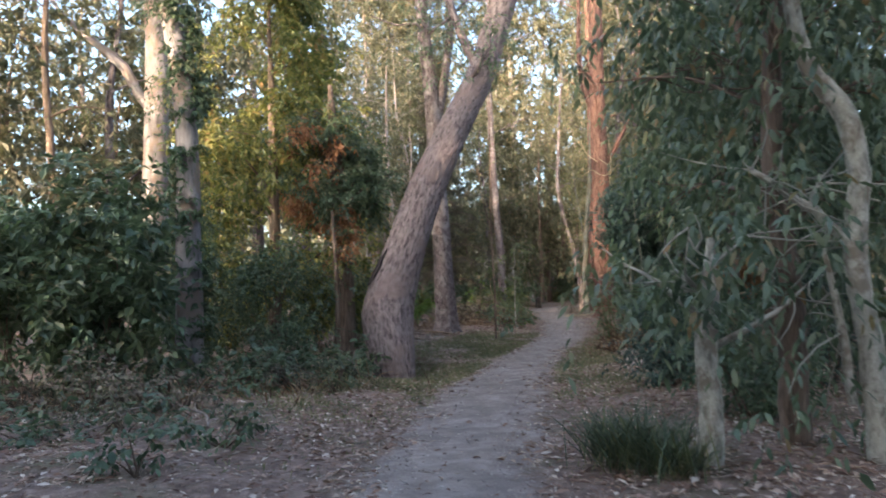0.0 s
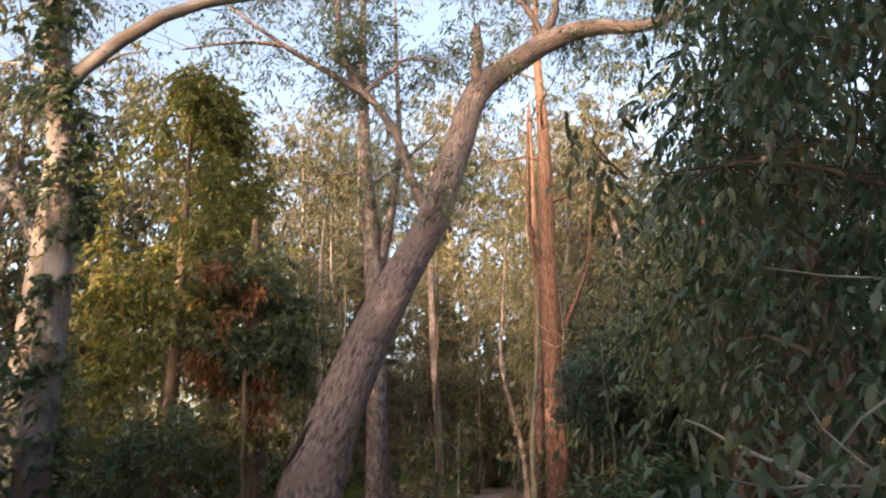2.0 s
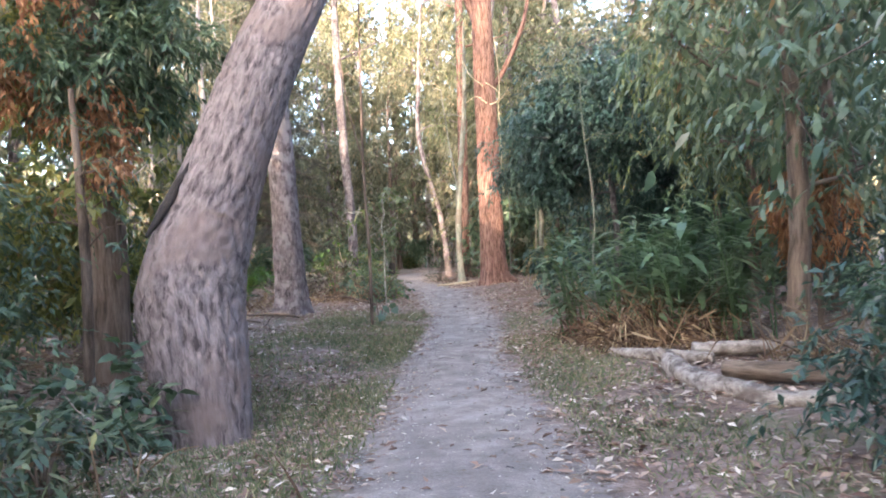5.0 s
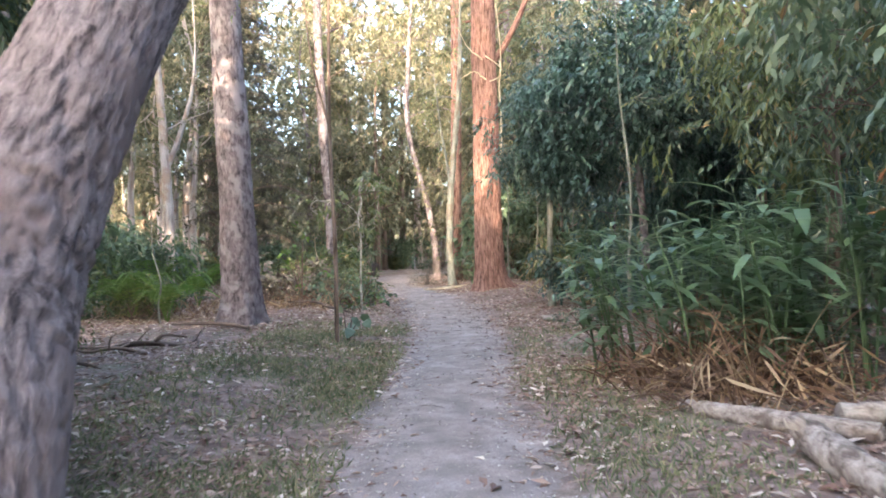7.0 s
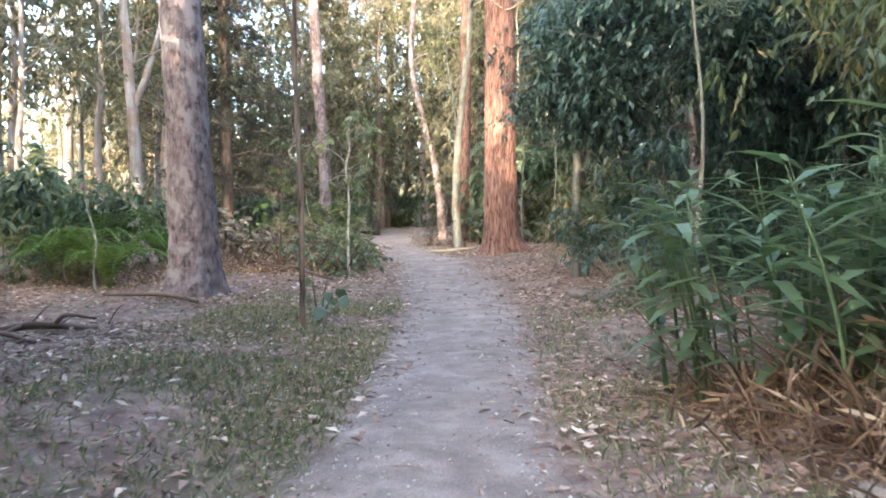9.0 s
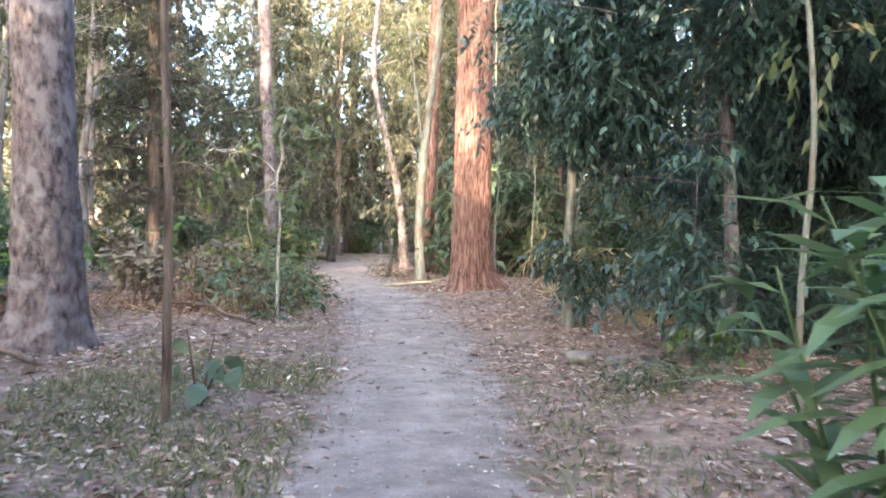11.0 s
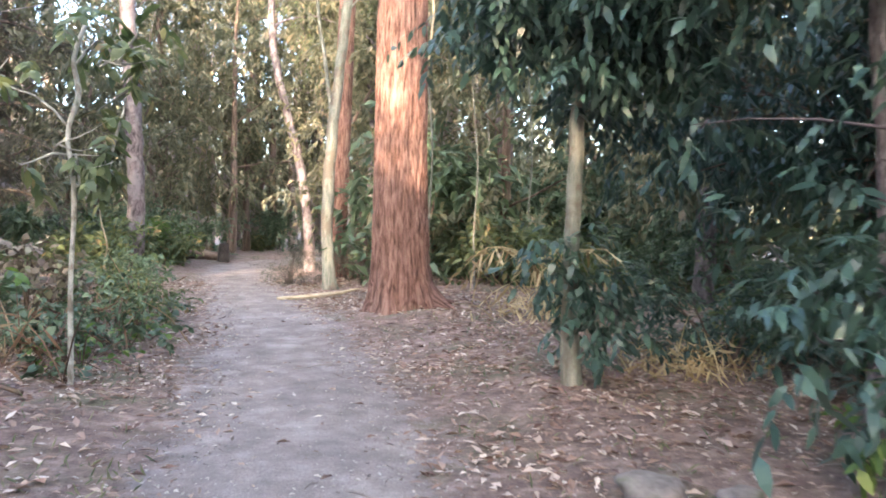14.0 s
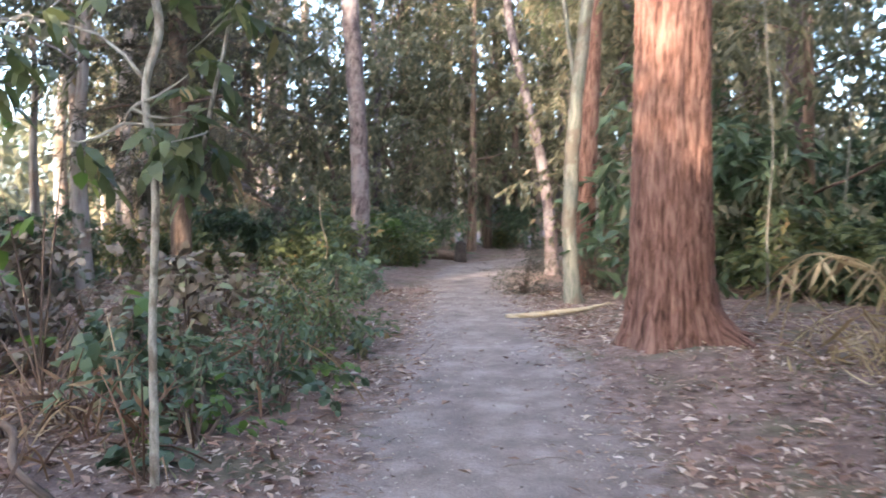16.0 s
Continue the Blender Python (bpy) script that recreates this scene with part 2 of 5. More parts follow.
def mesh_of(name, verts, faces, mat, smooth=False):
    """A mesh from an array of places and an array of faces, all of one size or a list of such arrays."""
    groups = [np.asarray(f) for f in (faces if isinstance(faces, list) else [faces]) if len(f)]
    me = bpy.data.meshes.new(name)
    me.vertices.add(len(verts))
    me.vertices.foreach_set("co", np.asarray(verts, np.float32).ravel())
    sizes = np.concatenate([np.full(len(g), g.shape[1]) for g in groups])
    loops = np.concatenate([g.ravel() for g in groups])
    me.loops.add(len(loops))
    me.loops.foreach_set("vertex_index", loops.astype(np.int32))
    me.polygons.add(len(sizes))
    me.polygons.foreach_set("loop_start", np.concatenate([[0], np.cumsum(sizes)[:-1]]).astype(np.int32))
    me.polygons.foreach_set("use_smooth", np.full(len(sizes), smooth))
    me.update(calc_edges=True)
    if smooth and 0 <= len(verts) - len(ALONG[0]) <= 1:
        co = np.zeros((len(verts), 3), np.float32)
        co[: len(ALONG[0])] = ALONG[0]
        me.attributes.new("along", "FLOAT_VECTOR", "POINT").data.foreach_set("vector", co.ravel())
    me.materials.append(mat)
    return me


def part(name, data, parent, label=""):
    ob = new(name, data)
    ob.parent = parent
    if label:
        tagged(ob, label)
    if name in ("branchwork", "canes", "crown", "leaves", "dead_leaves", "foliage", "needles"):
        tagged(ob, kind="stuff")
    return ob


def thing(name, x, y, z, label, category, group="", kind=""):
    ob = new(name)
    ob.empty_display_size = 0.2
    ob.location = (x, y, z)
    return tagged(ob, label, category, group, kind)


def value_noise(u, v, seed, wrap=0):
    """Smooth noise from -1 to 1; wrap: u's period in cells."""
    table = gen(seed).uniform(-1, 1, (64, 64))
    iu, iv = np.floor(u).astype(int), np.floor(v).astype(int)
    fu, fv = u - iu, v - iv
    fu, fv = fu * fu * (3 - 2 * fu), fv * fv * (3 - 2 * fv)
    a, b = (iu % wrap, (iu + 1) % wrap) if wrap else (iu % 64, (iu + 1) % 64)
    a, b, c, d = a % 64, b % 64, iv % 64, (iv + 1) % 64
    return (table[a, c] * (1 - fu) + table[b, c] * fu) * (1 - fv) + (table[a, d] * (1 - fu) + table[b, d] * fu) * fv


def curve_through(points, n, dense=1.0):
    """n places along a smooth curve through the points (place and radius, four numbers each)."""
    p = np.asarray(points, float)
    d = np.concatenate([[0], np.cumsum(np.linalg.norm(np.diff(p[:, :3], axis=0), axis=1) + 1e-6)])
    s = d[-1] * np.linspace(0, 1, n) ** dense
    i = np.clip(np.searchsorted(d, s, side="right") - 1, 0, len(p) - 2)
    t = ((s - d[i]) / (d[i + 1] - d[i]))[:, None]
    tang = np.gradient(p, d, axis=0)
    h = (d[i + 1] - d[i])[:, None]
    return (2 * t**3 - 3 * t**2 + 1) * p[i] + (t**3 - 2 * t**2 + t) * h * tang[i] + (3 * t**2 - 2 * t**3) * p[i + 1] + (t**3 - t**2) * h * tang[i + 1]


def tube(points, rings=12, sides=8, relief=None, wobble=0.0, seed=0, closed=True, dense=1.0):
    """A tapered limb through points (x, y, z, radius). relief(angle, length) adds to the radius as a share."""
    c = curve_through(points, rings, dense)
    r = np.maximum(c[:, 3], 0.0005)
    c = c[:, :3].copy()
    if wobble:
        g = gen(seed)
        c[1:-1] += g.normal(0, wobble, (rings - 2, 3)) * r[1:-1, None]
    t = np.gradient(c, axis=0)
    t /= np.linalg.norm(t, axis=1)[:, None] + 1e-9
    ref = np.array([1.0, 0, 0]) if abs(t[0][0]) < 0.8 else np.array([0, 1.0, 0])
    e1 = np.zeros_like(c)
    for i in range(rings):
        ref = ref - t[i] * ref.dot(t[i])
        ref /= np.linalg.norm(ref)
        e1[i] = ref
    e2 = np.cross(t, e1)
    a = np.linspace(0, 2 * np.pi, sides, endpoint=False)
    s = np.concatenate([[0], np.cumsum(np.linalg.norm(np.diff(c, axis=0), axis=1))])
    rad = np.repeat(r[:, None], sides, 1)
    if relief:
        A, S = np.meshgrid(a, s)
        rad = rad * (1 + relief(A, S))
    v = c[:, None] + rad[..., None] * (np.cos(a)[None, :, None] * e1[:, None] + np.sin(a)[None, :, None] * e2[:, None])
    idx = np.arange(rings * sides).reshape(rings, sides)
    n = np.roll(idx, -1, 1)
    f = np.stack([idx[:-1], n[:-1], n[1:], idx[1:]], -1).reshape(-1, 4)
    v = v.reshape(-1, 3)
    A, S = np.meshgrid(a, s + seed * 7.3 % 50)
    flat = np.stack([np.cos(A) * r.max(), np.sin(A) * r.max(), S], -1).reshape(-1, 3)
    ALONG[0] = np.concatenate([flat, flat[-1:]]) if closed else flat
    if closed:
        v = np.concatenate([v, [c[-1] + t[-1] * r[-1] * 0.5]])
        cap = np.stack([idx[-1], n[-1], np.full(sides, len(v) - 1)], -1)
        return v, [f, cap]
    return v, [f]


def joined(pieces):
    vs, quads, tris, o = [], [], [], 0
    for v, fs in pieces:
        vs.append(v)
        for f in fs:
            (quads if f.shape[1] == 4 else tris).append(f + o)
        o += len(v)
    return np.concatenate(vs), [np.concatenate(g) for g in (quads, tris) if g]


def blades(base, way, up, length, width, bend=0.0, fine=False):
    """Leaves at base, pointing along way, with their face turned to up: folded lozenges of two triangles, or longer curved ones of four quads' worth."""
    n = len(base)
    way = way / (np.linalg.norm(way, axis=1)[:, None] + 1e-9)
    side = np.cross(way, up)
    side /= np.linalg.norm(side, axis=1)[:, None] + 1e-9
    nor = np.cross(side, way)
    L, W = length[:, None], width[:, None]
    b = np.asarray(bend)
    b = b[:, None] if b.ndim else b
    if not fine:
        mid = base + way * L * 0.45
        v = np.stack([base, mid + side * W * 0.5 + nor * W * 0.18, base + way * L - nor * L * b, mid - side * W * 0.5 + nor * W * 0.18], 1)
        f = np.array([[0, 1, 2], [0, 2, 3]])
    else:
        m1, m2 = base + way * L * 0.3, base + way * L * 0.68 - nor * L * b * 0.4
        v = np.stack([base, m1 + side * W * 0.5 + nor * W * 0.12, m1 - side * W * 0.5 + nor * W * 0.12, m2 + side * W * 0.42 + nor * W * 0.1, m2 - side * W * 0.42 + nor * W * 0.1,
                      base + way * L - nor * L * b], 1)
        f = np.array([[0, 1, 2], [1, 3, 2], [2, 3, 4], [3, 5, 4]])
    k = v.shape[1]
    return v.reshape(-1, 3), (f[None] + (np.arange(n) * k)[:, None, None]).reshape(-1, 3)


def unit(g, n):
    v = g.normal(0, 1, (n, 3))
    return v / np.linalg.norm(v, axis=1)[:, None]


def foliage(name, clumps, per, spread, length, mat, seed, droop=0.4, slim=0.4, fine=False, flat=0.7, bend=0.12):
    """Leaves in clumps: each clump holds a few sprays, and each spray carries its leaves in two rows along a drooping twig."""
    g = gen(seed)
    clumps = np.asarray(clumps, float)[:, :3]
    m = max(1, round(per / 7))
    k = max(1, round(per / m))
    S = len(clumps) * m
    squash = np.array([1, 1, flat])
    off = g.normal(0, 1, (S, 3)) * squash
    run = unit(g, S) + off * 0.45
    run[:, 2] -= droop * 0.8
    run /= np.linalg.norm(run, axis=1)[:, None] + 1e-9
    reach = np.maximum(spread * g.uniform(0.9, 1.9, S), length * k * 0.16)
    start = np.repeat(clumps, m, 0) + off * spread * 0.62
    t = ((np.arange(k) + g.uniform(0.2, 0.8, (S, k))) / k)
    pos = start[:, None] + (run * reach[:, None])[:, None] * t[..., None]
    pos[..., 2] -= droop * 0.4 * reach[:, None] * t**2
    side = np.cross(run, unit(g, S) * 0.5 + np.array([0, 0, 1.0]))
    side /= np.linalg.norm(side, axis=1)[:, None] + 1e-9
    turn = np.where(np.arange(k) % 2, 1.0, -1.0)[None, :, None] * g.uniform(0.4, 1.1, (S, k, 1))
    way = run[:, None] * 0.7 + side[:, None] * turn + g.normal(0, 0.25, (S, k, 3))
    way[..., 2] -= droop * 0.9
    n = S * k
    up = unit(g, n) * 0.65 + np.array([0, 0, 1.0])
    L = length * g.uniform(0.6, 1.25, n)
    v, f = blades(pos.reshape(-1, 3), way.reshape(-1, 3), up, L, L * slim * g.uniform(0.8, 1.2, n), bend, fine)
    return mesh_of(name, v, f, mat)


def gathered(g, d, r):
    """Draws most of a set of directions and reaches together into bunches, so that a crown has lobes and gaps."""
    n = len(d)
    if n < 10:
        return d, r
    pick = g.integers(0, max(3, n // 9), n)
    loose = g.uniform(0, 1, n) < 0.22
    near = d[pick] + g.normal(0, 0.2, (n, 3))
    near /= np.linalg.norm(near, axis=1)[:, None]
    return np.where(loose[:, None], d, near), np.where(loose, r, r[pick] * (1 + g.normal(0, 0.13, n)))


def blob(g, n, centre, radii, shell=0.45, low=-1.0):
    """Clump places in an uneven ellipsoid, gathered into lobes, thicker towards its skin."""
    d = unit(g, n)
    d[:, 2] = np.where(d[:, 2] < low, -d[:, 2], d[:, 2])
    d, r = gathered(g, d, g.uniform(shell, 1.0, n) ** 0.7)
    lump = 1 + 0.22 * np.sin(d[:, 0] * 5 + centre[0]) * np.cos(d[:, 1] * 4 + d[:, 2] * 3 + centre[1])
    return np.asarray(centre) + d * (r * lump)[:, None] * np.asarray(radii)


# ---------------------------------------------------------------- ground
PATH_LINE = [(-12, 6.8, 0.9), (-3, 4.7, 0.85), (0, 4.0, 0.8), (4, 3.1, 0.8), (7, 2.9, 0.8), (12, 2.75, 0.9), (15.5, 2.92, 0.76), (18.4, 3.12, 0.7), (20.2, 3.35, 0.76), (22.6, 3.62, 0.78), (25, 3.76, 0.86),
             (28.5, 3.85, 1.02), (31, 3.74, 0.96), (36, 3.3, 0.8), (40, 2.9, 0.85), (43, 2.7, 0.95), (47, 2.7, 1.1), (51, 3.9, 1.1), (55, 7.0, 1.1), (60, 12.0, 1.1), (74, 26.0, 1.2)]
PL = np.array(PATH_LINE)


def path_x(y):
    return np.interp(y, PL[:, 0], PL[:, 1])


def path_w(y):
    return np.interp(y, PL[:, 0], PL[:, 2])


def step(a, b, v):
    u = np.clip((v - a) / (b - a), 0, 1)
    return u * u * (3 - 2 * u)


def height(x, y):
    x, y = np.asarray(x, float), np.asarray(y, float)
    away = np.abs(x - path_x(y))
    z = 0.12 * (1 - step(3, 8, y)) + 0.15 * step(26, 37, y) + 0.12 * step(0.9, 3.0, away)
    z = z - 0.3 * np.exp(-((x - 0.3) ** 2 + (y - 14.7) ** 2) / 1.7)
    z = z + 0.14 * np.exp(-((x - 5.4) ** 2 + (y - 32.4) ** 2) / 1.6)
    z = z + step(0.6, 3.0, away) * (0.06 * value_noise(x * 0.7 + 20, y * 0.7 + 20, 5) + 0.03 * value_noise(x * 2.3 + 9, y * 2.3 + 9, 6))
    return z + 0.012 * value_noise(x * 3.1 + 40, y * 3.1 + 40, 7) + 0.5 * step(14, 60, away) * (1 + value_noise(x * 0.05 + 9, y * 0.05 + 9, 8))


def gz(x, y):
    return float(height(x, y))


def axis(lo, hi, fine, far):
    inner = np.arange(lo, hi + fine, fine)
    out = np.cumsum(fine * 1.25 ** np.arange(1, 60))
    out = out[out < far]
    return np.concatenate([lo - out[::-1], inner, hi + out])


def sheet(name, X, Y, Z, mat):
    v = np.stack([X, Y, Z], -1).reshape(-1, 3)
    i = np.arange(len(v)).reshape(X.shape)
    f = np.stack([i[:-1, :-1], i[:-1, 1:], i[1:, 1:], i[1:, :-1]], -1).reshape(-1, 4)
    me = mesh_of(name, v, f, mat, True)
    share = 1 - step(0.1, 1.6, np.abs(X - path_x(Y)) / path_w(Y))
    me.attributes.new("worn", "FLOAT", "POINT").data.foreach_set("value", (share * 0.75).astype(np.float32).ravel())
    return new(name, me)


def build_ground():
    X, Y = np.meshgrid(axis(-7, 12, 0.2, 700), axis(-4, 46, 0.2, 700))
    tagged(sheet("ground", X, Y, height(X, Y), M_FLOOR), "brown forest floor of leaf mould and bare soil", "ground", kind="structure")
    # the trodden path: a thin bed that dips under the leaf mould at its sides
    U, Y = np.meshgrid(np.linspace(-1.25, 1.25, 25), np.arange(-12, 74, 0.1))
    X = path_x(Y) + U * path_w(Y)
    Z = height(X, Y) + 0.02 - 0.05 * np.abs(U) ** 4 + 0.005 * value_noise(X * 6 + 50, Y * 6 + 50, 13)
    tagged(sheet("path", X, Y, Z, M_FLOOR), "pale grey compacted gravel walking path through the forest", "path", kind="structure")


build_ground()


def scatter(g, n, lo, hi, keep):
    """Places on the ground in a stretch of the plan, thinned by keep(x, y), a share from 0 to 1."""
    x, y = g.uniform(lo[0], hi[0], n), g.uniform(lo[1], hi[1], n)
    ok = g.uniform(0, 1, n) < keep(x, y)
    return x[ok], y[ok]
# ---------------------------------------------------------------- trees
def furrows(cells, run, amp, seed, flare=0.0, flare_run=0.5, lobes=5):
    """Relief of furrowed bark: long ridges round the trunk, and root flare at its foot."""
    def relief(a, s):
        u = a / (2 * np.pi)
        slip = 0.5 * value_noise(u * 9, s * 1.2, seed + 3, 9)
        n1 = value_noise(u * cells + slip, s / run, seed, cells)
        n2 = value_noise(u * cells * 2 + slip, s / run * 2.2, seed + 1, cells * 2)
        ridge = 0.6 - 1.5 * np.exp(-((n1 / 0.2) ** 2)) + 0.4 * n2
        big = 0.05 * value_noise(u * 5, s * 0.8, seed + 2, 5)
        foot = flare * np.exp(-s / flare_run) * (1 + 0.55 * np.sin(a * lobes + seed) + 0.3 * np.sin(a * (lobes - 2) + 1.0))
        return amp * ridge + big + foot
    return relief


def local(points, x, y, z):
    return [(p[0] - x, p[1] - y, p[2] - z, p[3]) for p in points]


def limb_set(g, trunk, count, lo, hi, reach, rise=0.6, thick=0.35):
    """Limbs that leave the trunk between two shares of its length; gives lists of points and their tips."""
    c = curve_through(trunk, 40)
    out = []
    for k in range(count):
        i = int((lo + (hi - lo) * (k + g.uniform(0.1, 0.9)) / count) * 39)
        a = k * 2.4 + g.uniform(-0.5, 0.5)
        L = reach * g.uniform(0.65, 1.15) * (1.0 - 0.45 * (i / 39 - lo) / max(0.05, 1 - lo))
        d = np.array([math.cos(a), math.sin(a), rise * g.uniform(0.5, 1.3)])
        p0, r = c[i, :3], c[i, 3] * thick * g.uniform(0.8, 1.2)
        p1 = p0 + d * L * 0.45 + g.normal(0, 0.06 * L, 3)
        p2 = p0 + d * L * np.array([1, 1, 0.8]) + g.normal(0, 0.08 * L, 3)
        out.append([(*p0, r), (*p1, r * 0.6), (*p2, r * 0.15)])
    return out


def build_tree(name, x, y, trunk, bark, label, leaf=None, limbs=(5, 0.5, 0.95, 2.0), clump=(60, 0.8), leaves=(40, 0.22, 0.09), seed=1, rings=40, sides=14,
               relief=None, droop=0.5, slim=0.32, fine=False, rise=0.6, category="tree", group="", twigs=True, own_limbs=(), crowns=()):
    """A tree: trunk through points given from its foot, limbs, twigs and a crown of leaf clumps along the limbs. crowns: further ellipsoids (centre, radii, clumps)."""
    g = gen(seed)
    t = thing(name, x, y, gz(x, y) - 0.05, label, category, group)
    v, f = tube(trunk, rings, sides, relief, 0.0 if relief else 0.06, seed, True, 1.6 if rings > 120 else 1.0)
    part("trunk", mesh_of("trunk", v, f, bark, True), t)
    sets = limb_set(g, trunk, *limbs[:4], rise=rise) if limbs[0] else []
    sets += list(own_limbs)
    for p in sets:
        v, f = tube(p, 8, 5, None, 0.25, int(g.integers(1 << 30)))
        part("limb", mesh_of("limb", v, f, bark, True), t)
    if leaf:
        spots, sticks = [], []
        per = max(1, clump[0] // max(1, len(sets)))
        for p in sets:
            c = curve_through(p, 12)
            for i in g.integers(3, 12, per):
                e = c[i, :3] + g.normal(0, 1, 3) * clump[1] * np.array([1, 1, 0.6])
                spots.append(e)
                if twigs:
                    sticks.append(tube([(*c[i, :3], 0.012), (*(c[i, :3] * 0.5 + e * 0.5 + g.normal(0, 0.06, 3)), 0.008), (*e, 0.003)], 4, 3, closed=False))
        for centre, radii, n in crowns:
            b = blob(g, n, centre, radii)
            spots += list(b)
            if twigs:
                for e in b[::3]:
                    o = e * 0.65 + np.array(centre) * 0.35 - np.array([0, 0, 0.2])
                    sticks.append(tube([(*o, 0.014), (*(o * 0.5 + e * 0.5 + g.normal(0, 0.08, 3)), 0.009), (*e, 0.003)], 4, 3, closed=False))
        if sticks:
            v, f = joined(sticks)
            part("branchwork", mesh_of("branchwork", v, f, B_BROWN if bark is B_RED else bark, True), t)
        part("crown", foliage("crown", spots, leaves[0], leaves[1], leaves[2], leaf, seed + 7, droop, slim, fine), t)
    return t


# the great leaning gum by the path: its trunk lies far over, away from the start of the walk
LX, LY, LZ = 0.55, 14.75, gz(0.55, 14.75) - 0.05
lean_line = local([(0.62, 14.6, -0.75, 0.36), (0.58, 14.7, -0.3, 0.37), (0.42, 15.05, 0.45, 0.46), (0.26, 15.5, 1.14, 0.54), (0.34, 15.85, 1.75, 0.5), (0.5, 16.15, 2.4, 0.44), (0.86, 17.0, 3.87, 0.41), (1.2, 17.7, 4.9, 0.38), (2.02, 19.8, 7.45, 0.36),
                   (2.52, 20.7, 9.4, 0.35), (3.12, 21.5, 11.4, 0.33), (4.2, 22.0, 12.5, 0.3), (5.0, 22.1, 13.05, 0.28), (6.2, 22.2, 13.5, 0.24), (7.6, 22.4, 13.6, 0.16), (9.5, 22.9, 14.5, 0.05)], LX, LY, LZ)
lean_limbs = [local(p, LX, LY, LZ) for p in (
    [(1.9, 19.8, 7.3, 0.17), (1.62, 19.9, 7.75, 0.13), (1.15, 20.0, 9.3, 0.11), (0.25, 20.3, 10.8, 0.1), (-1.14, 20.5, 11.8, 0.085), (-2.5, 20.5, 12.8, 0.06), (-3.7, 20.4, 13.8, 0.03)],
    [(0.2, 20.3, 10.8, 0.11), (-0.3, 20.5, 11.8, 0.09), (-0.6, 20.6, 13.6, 0.07), (-0.1, 20.8, 15.5, 0.03)],
    [(0.2, 20.3, 10.8, 0.08), (0.7, 20.5, 11.4, 0.06), (1.3, 20.6, 11.9, 0.05), (2.1, 20.7, 11.8, 0.02)],
    [(-2.0, 20.5, 12.4, 0.07), (-3.0, 20.4, 12.5, 0.05), (-4.6, 20.3, 12.3, 0.02)],
    [(3.05, 21.4, 11.2, 0.2), (3.03, 21.4, 12.3, 0.16), (3.05, 21.4, 13.2, 0.13), (3.07, 21.4, 13.3, 0.1)],
    [(4.7, 22.1, 12.9, 0.16), (5.2, 22.3, 13.8, 0.13), (5.4, 22.5, 15.0, 0.11), (5.9, 22.8, 17.5, 0.04)],
    [(4.9, 22.2, 13.2, 0.12), (4.5, 22.1, 14.2, 0.09), (4.0, 22.0, 14.6, 0.06), (3.3, 22.0, 15.4, 0.02)],
    [(1.55, 19.2, 6.8, 0.1), (1.9, 19.0, 7.1, 0.07), (2.2, 18.9, 7.6, 0.05), (2.35, 18.9, 7.75, 0.04)])]
lean = build_tree("leaning_gum_tree", LX, LY, lean_line, B_LEAN, "massive grey-barked gum tree leaning steeply over beside the path", M_GUM, (0, 0, 0, 0), (150, 0.8), (50, 0.3, 0.16), 3, 340, 130,
                  furrows(44, 0.14, 0.045, 21, 0.0, 0.5, 5), own_limbs=lean_limbs, crowns=[((-2.1, 6.6, 14.8), (2.6, 1.6, 1.3), 50), ((6.9, 8.0, 15.7), (3.2, 2.0, 2.0), 100), ((3.4, 7.4, 16.2), (2.6, 1.5, 1.2), 60), ((-1.6, 6.2, 12.6), (2.4, 1.6, 1.3), 60), ((6.4, 8.0, 13.2), (2.8, 1.8, 1.5), 80), ((1.6, 8.4, 12.9), (1.6, 1.6, 1.0), 26)])
# the hollow in its flank: a solid coloured black for the shade inside
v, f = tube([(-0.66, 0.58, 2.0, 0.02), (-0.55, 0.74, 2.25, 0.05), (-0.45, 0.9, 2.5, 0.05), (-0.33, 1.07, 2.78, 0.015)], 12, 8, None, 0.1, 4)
part("hollow", mesh_of("hollow", v, f, B_BLACK, True), lean, "split hollow in the bark, its shade a black solid")

# the tall red ironbark, lit by the low sun
RX, RY = 5.46, 32.55
RZ = gz(RX, RY) - 0.05
red = build_tree("ironbark_tree", RX, RY, [(0.05, 0, 0, 0.46), (0.03, 0, 0.5, 0.42), (0.0, 0, 1.4, 0.385), (0.0, 0, 4, 0.355), (0.0, 0, 8, 0.32), (0.1, 0.1, 14, 0.25), (0.0, 0.3, 20, 0.13), (0.2, 0.3, 24, 0.04)],
                 B_RED, "tall straight ironbark tree with deeply furrowed red-brown bark", M_GUM, (9, 0.5, 0.95, 3.6), (90, 0.9), (50, 0.4, 0.13), 11, 360, 170, furrows(40, 0.26, 0.05, 31, 0.22, 0.32, 5),
                 own_limbs=[[(0.1, 0.05, 6.2, 0.1), (0.8, 0.1, 7.2, 0.09), (1.5, 0.1, 9.0, 0.07), (1.9, 0.2, 12.0, 0.03)], [(-0.2, 0.1, 8.6, 0.14), (-0.5, 0.2, 9.6, 0.13), (-0.62, 0.3, 12, 0.1), (-0.5, 0.4, 16, 0.04)]])
g = gen(5)
